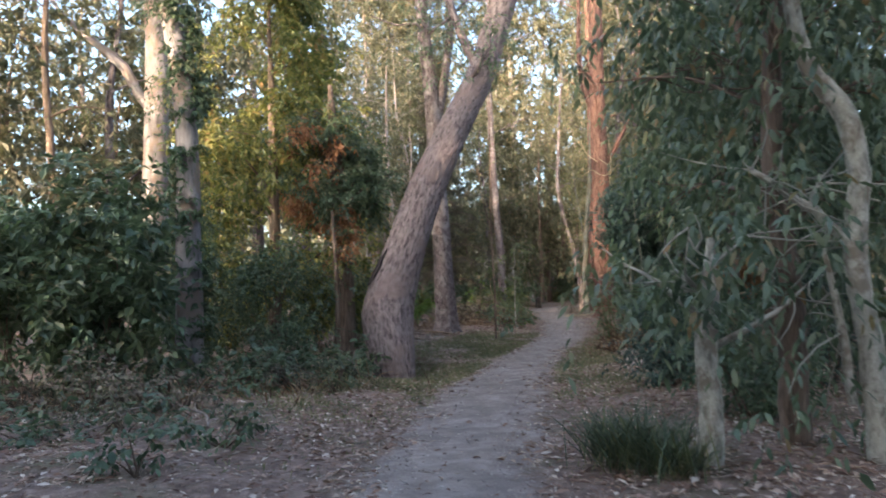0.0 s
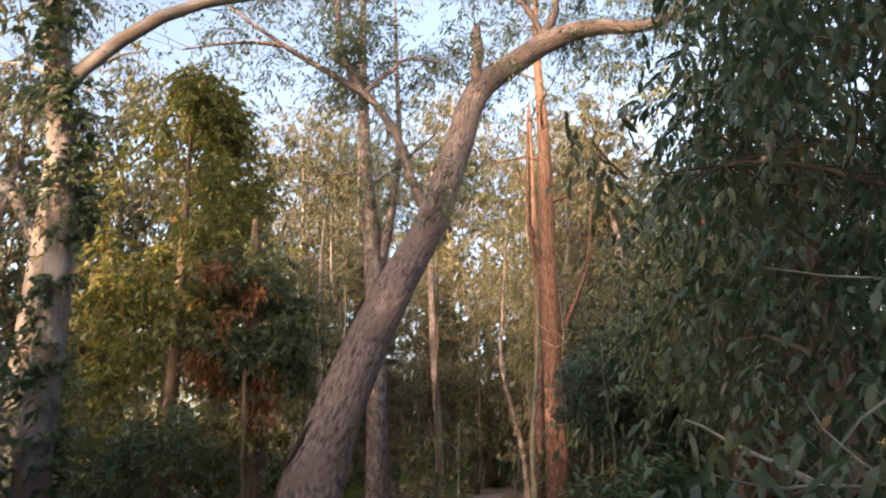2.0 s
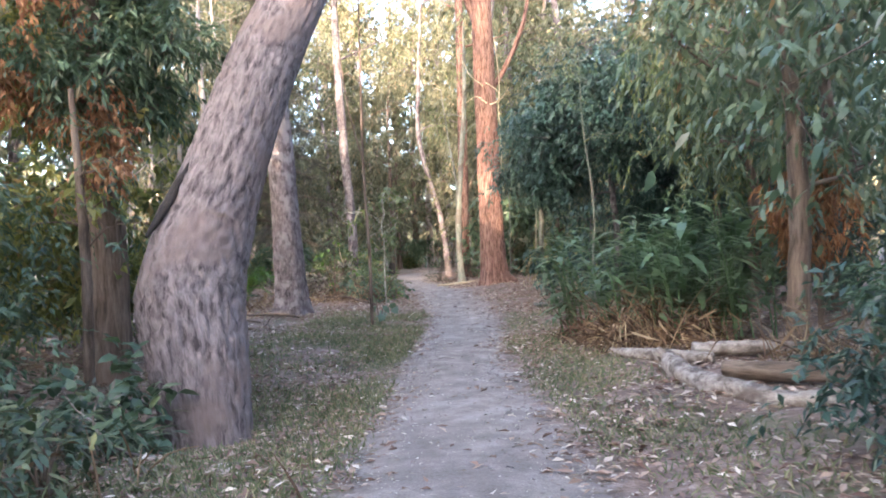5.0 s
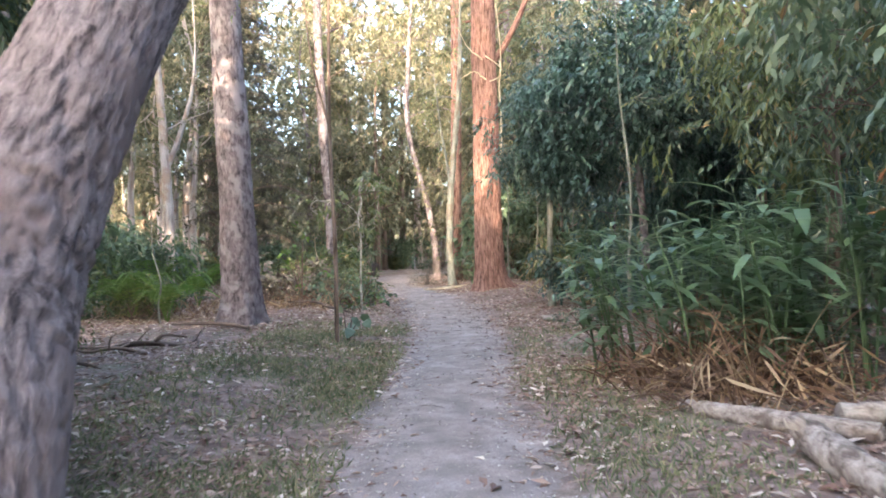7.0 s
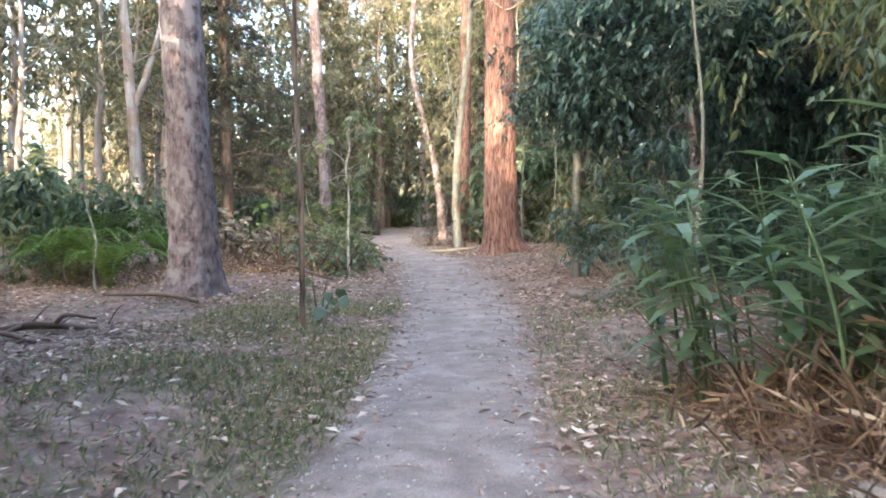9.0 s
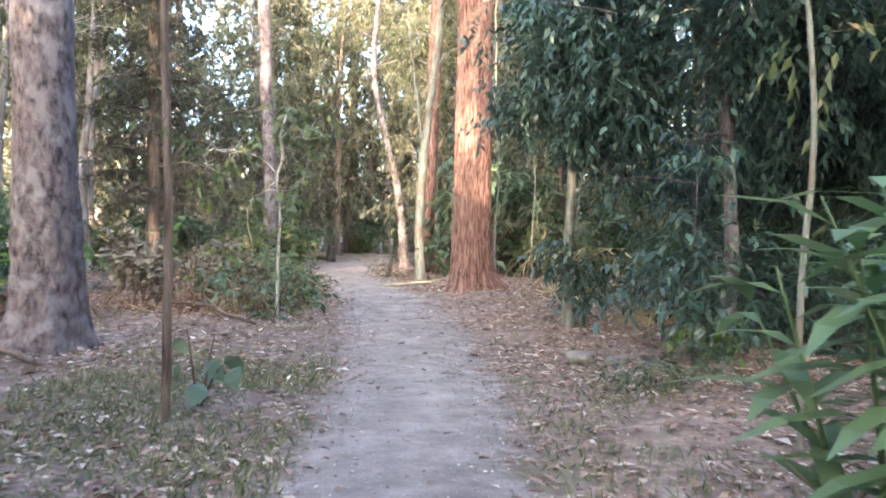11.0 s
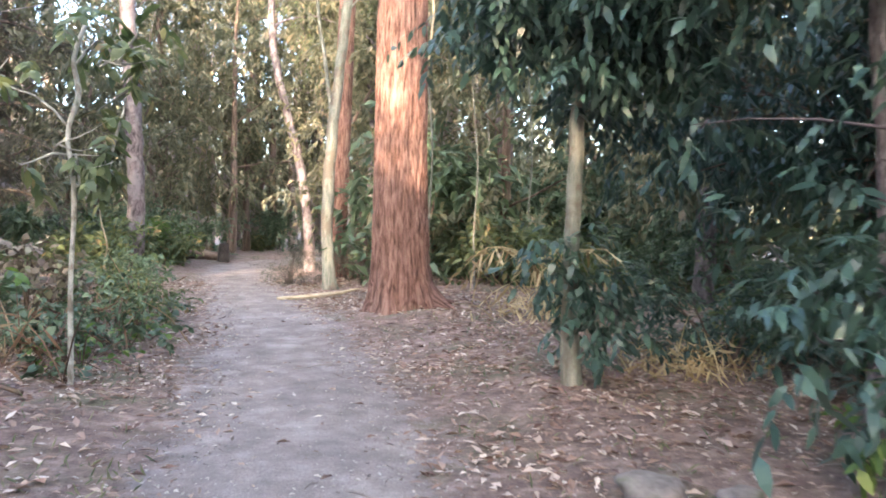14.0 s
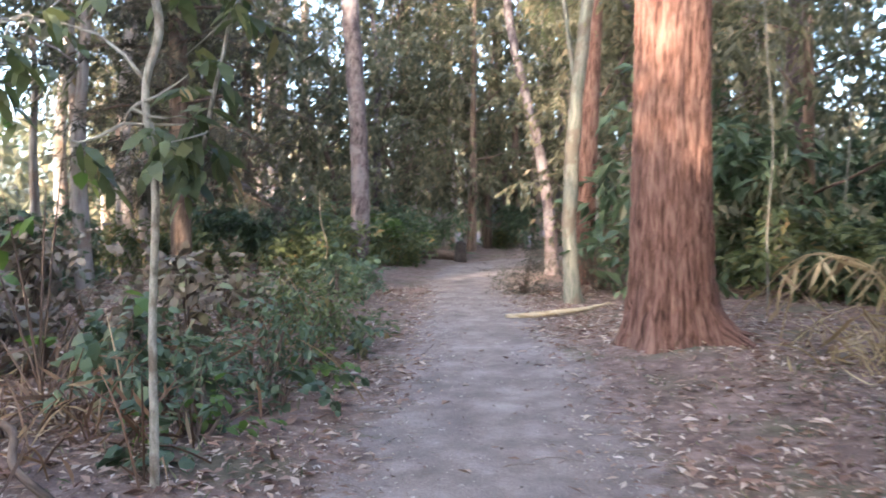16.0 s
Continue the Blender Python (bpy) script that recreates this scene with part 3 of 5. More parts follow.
for p in ([(0.36, -0.12, 3.6, 0.016), (0.42, -0.15, 4.6, 0.018), (0.38, -0.2, 5.6, 0.018), (0.45, -0.2, 6.6, 0.016), (0.34, -0.2, 8.0, 0.012)],
          [(0.0, -0.36, 5.85, 0.02), (-0.35, -0.45, 6.05, 0.016), (-0.7, -0.5, 5.85, 0.006)], [(0.1, -0.36, 5.8, 0.02), (0.45, -0.5, 5.95, 0.014), (0.7, -0.5, 6.3, 0.005)],
          [(-0.1, -0.36, 6.4, 0.02), (-0.5, -0.5, 6.7, 0.014), (-0.75, -0.5, 7.2, 0.006)], [(0.0, -0.36, 6.5, 0.018), (0.3, -0.55, 6.2, 0.012), (0.5, -0.6, 5.9, 0.005)]):
    v, f = tube(p, 14, 6, None, 0.5, int(g.integers(1000)))
    part("vine", mesh_of("vine", v, f, B_STRAW, True), red, "thin pale dry vine")
for k, (a, L) in enumerate(((0.15, 0.9), (-0.5, 0.5))):
    d = np.array([math.cos(a), math.sin(a)])
    pts = [(d[0] * 0.3, d[1] * 0.3, 0.35, 0.2), (d[0] * 0.6, d[1] * 0.6, 0.1, 0.13), (d[0] * (0.6 + L * 0.5), d[1] * (0.6 + L * 0.5), 0.0, 0.07), (d[0] * (0.6 + L), d[1] * (0.6 + L), -0.06, 0.03)]
    v, f = tube(pts, 14, 10, furrows(8, 0.2, 0.08, 40 + k), 0, k)
    part("root", mesh_of("root", v, f, B_RED, True), red)

# dark grey gum set back from the path, two-stemmed above and hung with creeper
build_tree("grey_gum_tree", -0.15, 25.6, [(0, 0, 0, 0.43), (0.02, 0, 0.4, 0.37), (0.0, 0, 1.5, 0.33), (-0.1, 0, 4.5, 0.29), (-0.2, 0, 7.5, 0.26), (-0.5, 0.1, 11, 0.2), (-0.7, 0.2, 16, 0.12), (-0.6, 0.3, 21, 0.04)], B_GREY,
           "dark grey rough-barked gum tree standing back from the path", M_GUM, (7, 0.45, 0.95, 2.6), (70, 0.8), (45, 0.4, 0.12), 14, 220, 60, furrows(24, 0.13, 0.06, 51, 0.25, 0.4, 5),
           own_limbs=[[(-0.15, 0, 7.0, 0.16), (0.3, 0.1, 9.0, 0.15), (0.5, 0.2, 12, 0.1), (0.4, 0.2, 17, 0.04)]], crowns=[((-0.4, 0, 11.0), (0.7, 0.7, 3.2), 26), ((0.5, 0, 12.0), (0.6, 0.6, 2.6), 18)])

# ivy-clad pale gum on the far side of the thicket
ivied = build_tree("pale_gum_tree", -3.0, 13.2, [(0, 0, 0, 0.27), (0.02, 0, 2.5, 0.23), (-0.0, 0, 5, 0.205), (-0.45, 0, 8.3, 0.18), (-0.6, 0, 11, 0.14), (-0.5, 0, 16, 0.05)], B_ASH, "pale grey gum trunk with clumps of dark creeper",
           M_BUSH, (0, 0, 0, 0), (30, 0.6), (50, 0.28, 0.1), 16, 70, 28, furrows(12, 0.5, 0.015, 61), own_limbs=[[(-0.4, 0, 7.2, 0.14), (0.0, 0, 7.65, 0.13), (1.4, 0, 8.7, 0.11), (2.6, 0.1, 9.0, 0.08), (3.6, 0.2, 9.9, 0.03)],
                                                                                        [(-0.45, 0, 8.5, 0.12), (-1.2, 0.3, 10, 0.09), (-2.0, 0.4, 12.5, 0.03)]],
           crowns=[((-0.3, 0, 7.0), (0.4, 0.4, 0.9), 22), ((-0.05, -0.1, 5.2), (0.36, 0.36, 0.8), 12), ((-0.5, 0, 9.3), (0.34, 0.34, 0.8), 14), ((0.0, 0, 3.0), (0.45, 0.45, 1.1), 20), ((2.6, 0.2, 10.2), (1.6, 1.0, 0.7), 14)])
g = gen(19)
s = g.uniform(0, 1, 110)
z = np.where(s < 0.45, 0.4 + 4.0 * s / 0.45, 5.0 + 5.0 * (s - 0.45) / 0.55)
a = -0.6 + 1.1 * np.sin(z * 1.3) + g.normal(0, 0.6, 110)
ivy = np.stack([np.interp(z, [0, 5, 8.3, 11], [0, 0, -0.45, -0.6]) + 0.27 * np.cos(a), 0.27 * np.sin(a), z], -1)
part("ivy", foliage("ivy", ivy, 30, 0.13, 0.13, M_BUSH, 20, 0.5, 0.7), ivied, "dark ivy climbing the trunk")
build_tree("pale_gum_tree", -7.3, 19.5, [(0, 0, 0, 0.4), (0.1, 0, 4, 0.34), (0.2, 0, 9, 0.3), (-0.2, 0, 13, 0.22), (-0.8, 0.2, 18, 0.06)], B_ASH, "stout pale pinkish gum trunk behind the thicket", M_GUM, (6, 0.55, 0.95, 3.2),
           (50, 0.9), (45, 0.42, 0.13), 17, 60, 22, furrows(12, 0.6, 0.015, 62), own_limbs=[[(0.2, 0, 6.5, 0.16), (-1.0, 0, 8.2, 0.14), (-2.4, 0, 9.4, 0.08), (-3.6, 0, 11, 0.03)]])
build_tree("slim_tree", -8.6, 17.0, [(0, 0, 0, 0.11), (0.1, 0, 4, 0.1), (-0.1, 0, 8, 0.08), (0.2, 0, 12, 0.03)], B_BROWN, "slim brown tree trunk", M_OLIVE, (5, 0.5, 0.95, 1.6), (30, 0.6), (40, 0.35, 0.1), 18)

# leafy trees of the thicket: a tall cone of yellow-green leaves, and a creeper-covered trunk with dead leaves
def cone_spots(g, n, r, z0, z1, base=(0, 0)):
    """Clump places in an uneven spire of leafy boughs."""
    boughs = max(6, n // 11)
    bz, ba, br = g.uniform(0, 1, boughs) ** 1.2, g.uniform(0, 2 * np.pi, boughs), g.uniform(0.45, 1.15, boughs)
    i = g.integers(0, boughs, n)
    z = z0 + (z1 - z0) * np.clip(bz[i] + g.normal(0, 0.03, n), 0, 0.99)
    a = ba[i] + g.normal(0, 0.28, n)
    R = r * (1 - ((z - z0) / (z1 - z0)) ** 3.4) ** 0.8 * br[i] * g.uniform(0.6, 1.1, n) + 0.12
    return np.stack([base[0] + R * np.cos(a), base[1] + R * np.sin(a), z], -1)


def spire_tree(name, x, y, r, h, leaf, bark, label, seed, n=260, per=46, length=0.11, low=0.8):
    g = gen(seed)
    t = build_tree(name, x, y, [(0, 0, 0, 0.1 + h * 0.006), (0.05, 0, h * 0.5, 0.08 + h * 0.003), (0, 0, h * 0.97, 0.01)], bark, label, None, (8, 0.2, 0.85, r * 0.9), seed=seed)
    part("crown", foliage("crown", cone_spots(g, n, r, low, h), per, 0.24, length, leaf, seed + 1, 0.5, 0.5), t)
    return t


spire_tree("leafy_tree", -3.05, 17.6, 2.1, 9.9, M_YELLOW, B_BROWN, "tall cone-shaped tree dense with yellow-green leaves", 71, 620, 42, 0.17)
vine = build_tree("creeper_covered_tree", -1.1, 16.9, [(0, 0, 0, 0.26), (0.02, 0, 1.5, 0.22), (0.0, 0, 3.2, 0.2), (-0.15, 0, 5.2, 0.14), (-0.2, 0, 6.4, 0.05)], B_BROWN, "tree trunk smothered in dark creeper and dead brown leaves", M_BUSH,
                  (5, 0.5, 0.95, 1.0), (30, 0.4), (46, 0.22, 0.15), 73, 50, 20, furrows(14, 0.2, 0.06, 74), crowns=[((-0.2, 0, 4.5), (1.15, 1.0, 1.3), 110), ((0.6, 0, 4.0), (0.8, 0.7, 0.9), 50)])
g = gen(74)
part("dead_leaves", foliage("dead_leaves", np.concatenate([blob(g, 22, (-0.75, -0.55, 3.75), (0.4, 0.3, 0.55)), blob(g, 22, (0.1, -0.55, 3.0), (0.4, 0.3, 0.7)), blob(g, 20, (-0.5, -0.75, 4.7), (0.9, 0.5, 0.8))]), 42, 0.15, 0.11, M_DEADLEAF, 75, 0.9, 0.4), vine, "hanging rust-brown dead leaves")
build_tree("slim_tree", -1.0, 16.0, [(0, 0, 0, 0.06), (0.02, 0, 1.6, 0.055), (-0.05, 0, 3.4, 0.03)], B_BROWN, "slim brown sapling trunk", M_BUSH, (4, 0.4, 0.95, 0.7), (16, 0.3), (30, 0.2, 0.09), 76)

# trees ahead along the path
build_tree("ironbark_tree", 5.15, 40.2, [(0, 0, 0, 0.26), (0.05, 0, 2, 0.22), (0.2, 0, 6, 0.2), (0.3, 0, 12, 0.15), (0.3, 0, 20, 0.04)], B_RED, "red-brown ironbark trunk standing behind a larger one", M_GUM, (7, 0.45, 0.95, 3.0), (60, 0.9), (45, 0.42, 0.13), 21, 90, 48,
           furrows(20, 0.25, 0.05, 33, 0.15))
build_tree("slender_tree", 4.82, 37.2, [(0, 0, 0, 0.17), (-0.05, 0, 0.4, 0.135), (-0.08, 0, 2, 0.12), (0.12, 0, 4.4, 0.1), (0.35, 0, 6.5, 0.09), (0.5, 0, 10, 0.03)], B_GREEN, "slender grey-green smooth tree beside the path", M_OLIVE, (5, 0.55, 0.95, 1.6),
           (36, 0.6), (45, 0.3, 0.1), 22, 60, 20, own_limbs=[[(-0.02, 0, 3.6, 0.05), (-0.25, 0.1, 5.2, 0.04), (-0.5, 0.1, 7.5, 0.015)]])
build_tree("crooked_tree", 4.7, 43.5, [(0, 0, 0, 0.18), (-0.05, 0, 1.2, 0.15), (-0.3, 0, 3.0, 0.125), (-0.75, 0, 4.75, 0.11), (-1.1, 0, 6.6, 0.1), (-1.0, 0, 9, 0.09), (-0.6, 0, 14, 0.03)], B_GREY, "crooked brown-grey gum leaning across the end of the path", M_OLIVE,
           (6, 0.45, 0.95, 2.2), (44, 0.7), (45, 0.36, 0.11), 23, 50, 16)
build_tree("grey_gum_tree", 0.42, 41.2, [(0, 0, 0, 0.24), (0.05, 0, 2, 0.2), (-0.1, 0, 5, 0.19), (-0.25, 0, 9, 0.17), (-0.2, 0, 17, 0.05)], B_GREY, "straight purple-grey gum trunk beyond the undergrowth", M_OLIVE, (6, 0.55, 0.95, 2.2), (44, 0.8), (45, 0.38, 0.11), 24, 60, 20)
build_tree("white_gum_tree", -3.9, 34.6, [(0, 0, 0, 0.17), (0.05, 0, 2.5, 0.15), (-0.05, 0, 4.5, 0.13), (-0.2, 0, 8, 0.08), (-0.1, 0, 12, 0.03)], B_PALE, "white-barked gum with forking limbs above ferns", M_OLIVE, (5, 0.4, 0.9, 2.0), (36, 0.7), (40, 0.36, 0.1), 25, 40, 14,
           own_limbs=[[(0.0, 0, 3.8, 0.1), (0.55, 0, 5.0, 0.08), (0.9, 0, 6.8, 0.04), (0.9, 0, 9.0, 0.015)]])


# the dark tree with drooping, layered boughs
def layered_tree(x, y, h, seed):
    g = gen(seed)
    t = thing("layered_conifer", x, y, gz(x, y), "dark conifer with drooping layered boughs", "tree")
    v, f = tube([(0, 0, 0, 0.2), (0, 0, h * 0.5, 0.14), (0, 0, h, 0.02)], 24, 10, None, 0.05, seed)
    part("trunk", mesh_of("trunk", v, f, B_BROWN, True), t)
    z = 1.7
    k = 0
    while z < h * 0.97:
        L = (2.5 * (1 - (z / h) ** 1.5) + 0.3) * g.uniform(0.55, 1.05)
        a = k * 2.4 + g.uniform(-0.3, 0.3)
        d = np.array([math.cos(a), math.sin(a)])
        pts = [(0, 0, z, 0.04), (d[0] * L * 0.5, d[1] * L * 0.5, z + 0.06 * L, 0.028), (d[0] * L, d[1] * L, z - 0.14 * L, 0.008)]
        v, f = tube(pts, 8, 5, None, 0.3, k)
        bough = part("bough", mesh_of("bough", v, f, B_BROWN, True), t)
        c = curve_through(pts, 16)[3:, :3]
        part("needles", foliage("needles", c, 49, 0.22, 0.15, M_CONIFER, seed + k, 0.3, 0.22, flat=0.2), bough)
        z += 0.17 + 0.08 * g.uniform()
        k += 1
    return t


layered_tree(-2.3, 38.3, 13.5, 81)

# ---- the dark broad-leaved trees over the path's bank
build_tree("dark_leaved_tree", 6.18, 27.68, [(0, 0, 0, 0.1), (-0.03, 0, 0.5, 0.078), (0.0, 0, 2.0, 0.066), (0.05, 0, 3.4, 0.05), (0.2, 0.1, 5.5, 0.015)], B_GREEN, "small tree with a lichened trunk and dense dark drooping leaves", M_DARK, (9, 0.45, 0.95, 1.15),
           (150, 0.4), (56, 0.2, 0.135), 91, 40, 14, None, 0.65, 0.33, True, 0.25, crowns=[((0.25, -0.3, 3.6), (1.2, 1.4, 1.25), 130), ((0.1, -0.05, 0.8), (0.26, 0.24, 0.6), 16)])
build_tree("dark_leaved_tree", 7.6, 25.8, [(0, 0, 0, 0.11), (0.05, 0, 1.2, 0.085), (0.0, 0.1, 3, 0.07), (0.2, 0.1, 6.2, 0.02)], B_GREY, "broad dark-leaved tree with boughs drooping to the ground", M_DARK, (13, 0.52, 0.95, 2.2), (180, 0.5), (56, 0.22, 0.14), 92, 40, 12,
           None, 0.65, 0.33, True, 0.2, own_limbs=[[(0.0, 0.05, 2.6, 0.02), (-0.6, -0.6, 2.5, 0.015), (-0.9, -1.1, 1.4, 0.01), (-1.0, -1.2, 0.6, 0.005)]] ,
           crowns=[((0.1, -0.1, 4.35), (2.4, 2.3, 1.6), 225), ((-0.85, -1.15, 0.9), (0.34, 0.3, 0.65), 13), ((2.2, 0.5, 3.6), (1.6, 1.8, 1.4), 95)])
build_tree("dark_leaved_tree", 10.6, 24.2, [(0, 0, 0, 0.16), (0.05, 0, 1.5, 0.13), (0, 0, 4, 0.1), (0.2, 0, 7.6, 0.02)], B_BROWN, "dark-leaved tree deeper in the thicket", M_DARK, (10, 0.35, 0.95, 2.2), (110, 0.6), (36, 0.3, 0.15), 93, 30, 10, None, 0.9, 0.34,
           crowns=[((0, 0, 4.0), (2.0, 2.0, 1.6), 110)])

# the last two, low and dark-leaved, are added to darken the gap under the crowns
for k, (x, y, h, n) in enumerate(((12.6, 27.0, 6.5, 100), (9.2, 22.0, 7.5, 110), (10.2, 29.0, 4.6, 120), (10.4, 26.4, 4.2, 120))):
    build_tree("dark_leaved_tree", x, y, [(0, 0, 0, 0.14), (0.05, 0, h * 0.3, 0.11), (-0.05, 0, h * 0.6, 0.08), (0.1, 0, h, 0.02)], B_BROWN, "leafy tree deeper in the thicket", M_OLIVE if k == 1 else M_DARK, (10, 0.3, 0.95, 2.0), (90, 0.6), (34, 0.3, 0.18), 95 + k, 30, 10, None, 0.9, 0.36,
               crowns=[((0, 0, h * 0.62), (2.2, 2.1, h * 0.33), n)])

for k, (x, y, h) in enumerate(((10.6, 33.0, 11.0), (13.2, 31.6, 11.5), (12.4, 36.5, 11.0))):
    build_tree("gum_tree", x, y, [(0, 0, 0, 0.18), (0.05, 0, h * 0.3, 0.14), (-0.1, 0, h * 0.6, 0.1), (0.1, 0, h, 0.02)], B_GREY, "tall grey-green gum tree behind the thicket", M_SUNNY, (10, 0.15, 0.95, 2.6), (90, 0.7), (30, 0.34, 0.22), 151 + k, 30, 10, None, 0.8, 0.36,
               crowns=[((0, 0, h * 0.55), (2.4, 2.2, h * 0.42), 170)])

# ---- trees that overhang the first stretch
build_tree("lichened_sapling", 6.3, 6.3, [(0.1, 0, 0, 0.1), (0.08, 0, 0.9, 0.095), (0.0, 0, 1.75, 0.09), (0.06, 0, 2.35, 0.085), (-0.02, 0, 2.85, 0.09), (-0.25, 0, 3.2, 0.075), (-0.42, 0, 4.2, 0.06), (-0.7, 0.2, 6.2, 0.02)], B_LICHEN,
           "pale lichen-spotted crooked tree trunk by the path", M_GUM, (5, 0.6, 0.97, 1.7), (80, 0.6), (38, 0.34, 0.14), 101, 50, 18, None, 0.9, 0.3, True,
           own_limbs=[[(0.0, 0, 1.72, 0.045), (-0.18, -0.05, 1.92, 0.045), (-0.5, -0.1, 2.2, 0.035), (-0.8, -0.15, 2.4, 0.025)], [(-0.35, -0.06, 2.08, 0.022), (-0.25, 0.1, 2.25, 0.016), (-0.1, 0.3, 2.4, 0.008)],
                      [(-0.08, 0, 0.5, 0.04), (-0.12, 0.05, 1.1, 0.04), (-0.22, 0.05, 1.75, 0.02)]])
build_tree("small_tree", 5.1, 6.3, [(0, 0, 0, 0.12), (0.03, 0, 0.5, 0.098), (0.02, 0.03, 1.0, 0.095), (0.07, 0.03, 1.45, 0.075), (0.1, 0.05, 1.9, 0.03)], B_LICHEN, "pale blotched small tree trunk beside a grass tuft", M_GUM, (4, 0.5, 0.95, 1.1), (22, 0.4), (21, 0.3, 0.15), 102, 40, 18,
           furrows(7, 0.3, 0.03, 63), 0.8, 0.3, True, crowns=[((-0.05, -0.15, 1.85), (0.5, 0.4, 0.45), 10)])
build_tree("gum_tree", 5.95, 7.0, [(0, 0, 0, 0.14), (0.02, 0, 1.2, 0.12), (-0.05, 0.05, 2.6, 0.1), (0.1, 0.2, 4.6, 0.07), (0.0, 0.4, 7.5, 0.02)], B_BROWN, "dark-trunked gum with long drooping leaves over the path", M_GUM, (12, 0.35, 0.95, 2.0), (130, 0.5), (34, 0.28, 0.15), 103, 40, 14,
           None, 0.9, 0.3, True, crowns=[((0.2, 0.3, 4.2), (1.5, 1.6, 1.6), 50)])
for k, (x, y, h, rr, zc, n) in enumerate(((6.5, 10.2, 8.0, 1.9, 4.9, 110), (7.5, 13.2, 9.0, 1.7, 4.9, 100), (7.4, 17.0, 9.5, 1.6, 5.0, 120), (8.8, 9.2, 9.0, 2.0, 4.6, 90), (9.6, 14.0, 10.0, 2.2, 4.8, 110), (9.4, 19.6, 9.0, 2.0, 4.2, 110), (11.5, 11.0, 10, 2.4, 5, 80))):
    build_tree("gum_tree", x, y, [(0, 0, 0, 0.15), (0.1, 0, h * 0.25, 0.12), (-0.1, 0.1, h * 0.6, 0.08), (0.1, 0, h, 0.02)], B_BROWN, "dark gum tree with hanging foliage in the thicket", M_GUM if k % 3 else M_BUSH, (9, 0.2, 0.95, rr),
               (100, 0.6), (34, 0.32, 0.17), 110 + k, 30, 10, None, 0.8, 0.32, k < 3, crowns=[((0, 0, zc), (rr, rr, zc * 0.72), n)], group="gum trees of the thicket")

# ---- slim saplings by the path
build_tree("dark_sapling", 1.82, 22.6, [(0, 0, 0, 0.035), (0.01, 0, 1.4, 0.032), (-0.03, 0, 3.2, 0.028), (0.0, 0, 5, 0.022), (0.05, 0, 7.5, 0.006)], B_BROWN, "thin dark upright sapling at the edge of the grass", M_OLIVE, (5, 0.5, 0.97, 0.9), (18, 0.3), (26, 0.2, 0.09), 121, 50, 8,
           own_limbs=[[(-0.03, 0, 3.3, 0.02), (-0.25, 0, 4.2, 0.016), (-0.4, 0, 5.6, 0.006)], [(0, 0, 1.9, 0.01), (0.25, 0.1, 2.2, 0.007), (0.5, 0.1, 2.35, 0.003)]])
build_tree("pale_sapling", 2.0, 28.45, [(0, 0, 0, 0.027), (0.0, 0, 0.9, 0.022), (0.02, 0, 1.75, 0.021), (-0.02, 0, 2.2, 0.021), (0.06, 0, 2.5, 0.024), (0.02, 0, 2.75, 0.022), (0.1, 0.05, 3.1, 0.018)], B_LICHEN, "thin pale sapling with a curling dry branch", M_OLIVE, (0, 0, 0, 0), (26, 0.2),
           (10, 0.14, 0.16), 122, 50, 10, None, 0.6, 0.4, True,
           own_limbs=[[(0.02, 0, 1.72, 0.014), (0.28, 0, 1.85, 0.014), (0.34, 0, 2.1, 0.013), (0.42, 0, 2.4, 0.011), (0.45, 0, 2.65, 0.006)], [(-0.01, 0, 2.2, 0.012), (-0.2, 0, 2.42, 0.009), (-0.55, 0, 2.55, 0.007), (-0.95, 0, 2.6, 0.006), (-1.0, 0, 2.9, 0.003)],
                      [(-0.9, 0, 2.6, 0.008), (-1.08, 0, 2.45, 0.008), (-1.02, 0, 2.3, 0.004)], [(0, 0, 2.12, 0.01), (-0.1, 0, 2.08, 0.008), (-0.16, 0, 1.95, 0.004)], [(0.04, 0, 2.75, 0.012), (0.22, 0, 2.95, 0.008), (0.4, 0, 2.75, 0.004)]],
           crowns=[((0.15, 0, 3.0), (0.45, 0.4, 0.25), 16), ((0.15, 0, 1.9), (0.2, 0.2, 0.12), 6)])
for k, (x, y, h, lab) in enumerate(((5.95, 21.4, 5.2, "thin pale lichened stem rising behind the ginger"), (6.45, 35.3, 6.5, "thin pale sapling beside the ironbark"), (0.1, 39.6, 1.9, "thin pale dead stick stem"), (7.6, 36.4, 6, "thin pale sapling in the undergrowth"),
                                    (8.3, 38, 6.5, "thin pale sapling in the undergrowth"), (9.0, 37.2, 7, "thin pale sapling in the undergrowth"), (-1.7, 25.9, 2.0, "thin green sapling by the fern"))):
    build_tree("slim_sapling", x, y, [(0, 0, 0, 0.024), (-0.03, 0, h * 0.2, 0.021), (0.03, 0, h * 0.38, 0.019), (-0.1, 0, h * 0.7, 0.014), (-0.12, 0, h, 0.006)], B_STRAW if k == 2 else B_GREEN, lab, M_OLIVE if h > 2.5 else None, (4, 0.6, 0.97, 0.6) if h > 2.5 else (0, 0, 0, 0), (14, 0.3), (22, 0.18, 0.08), 130 + k, 40, 8,
               group="slim saplings")

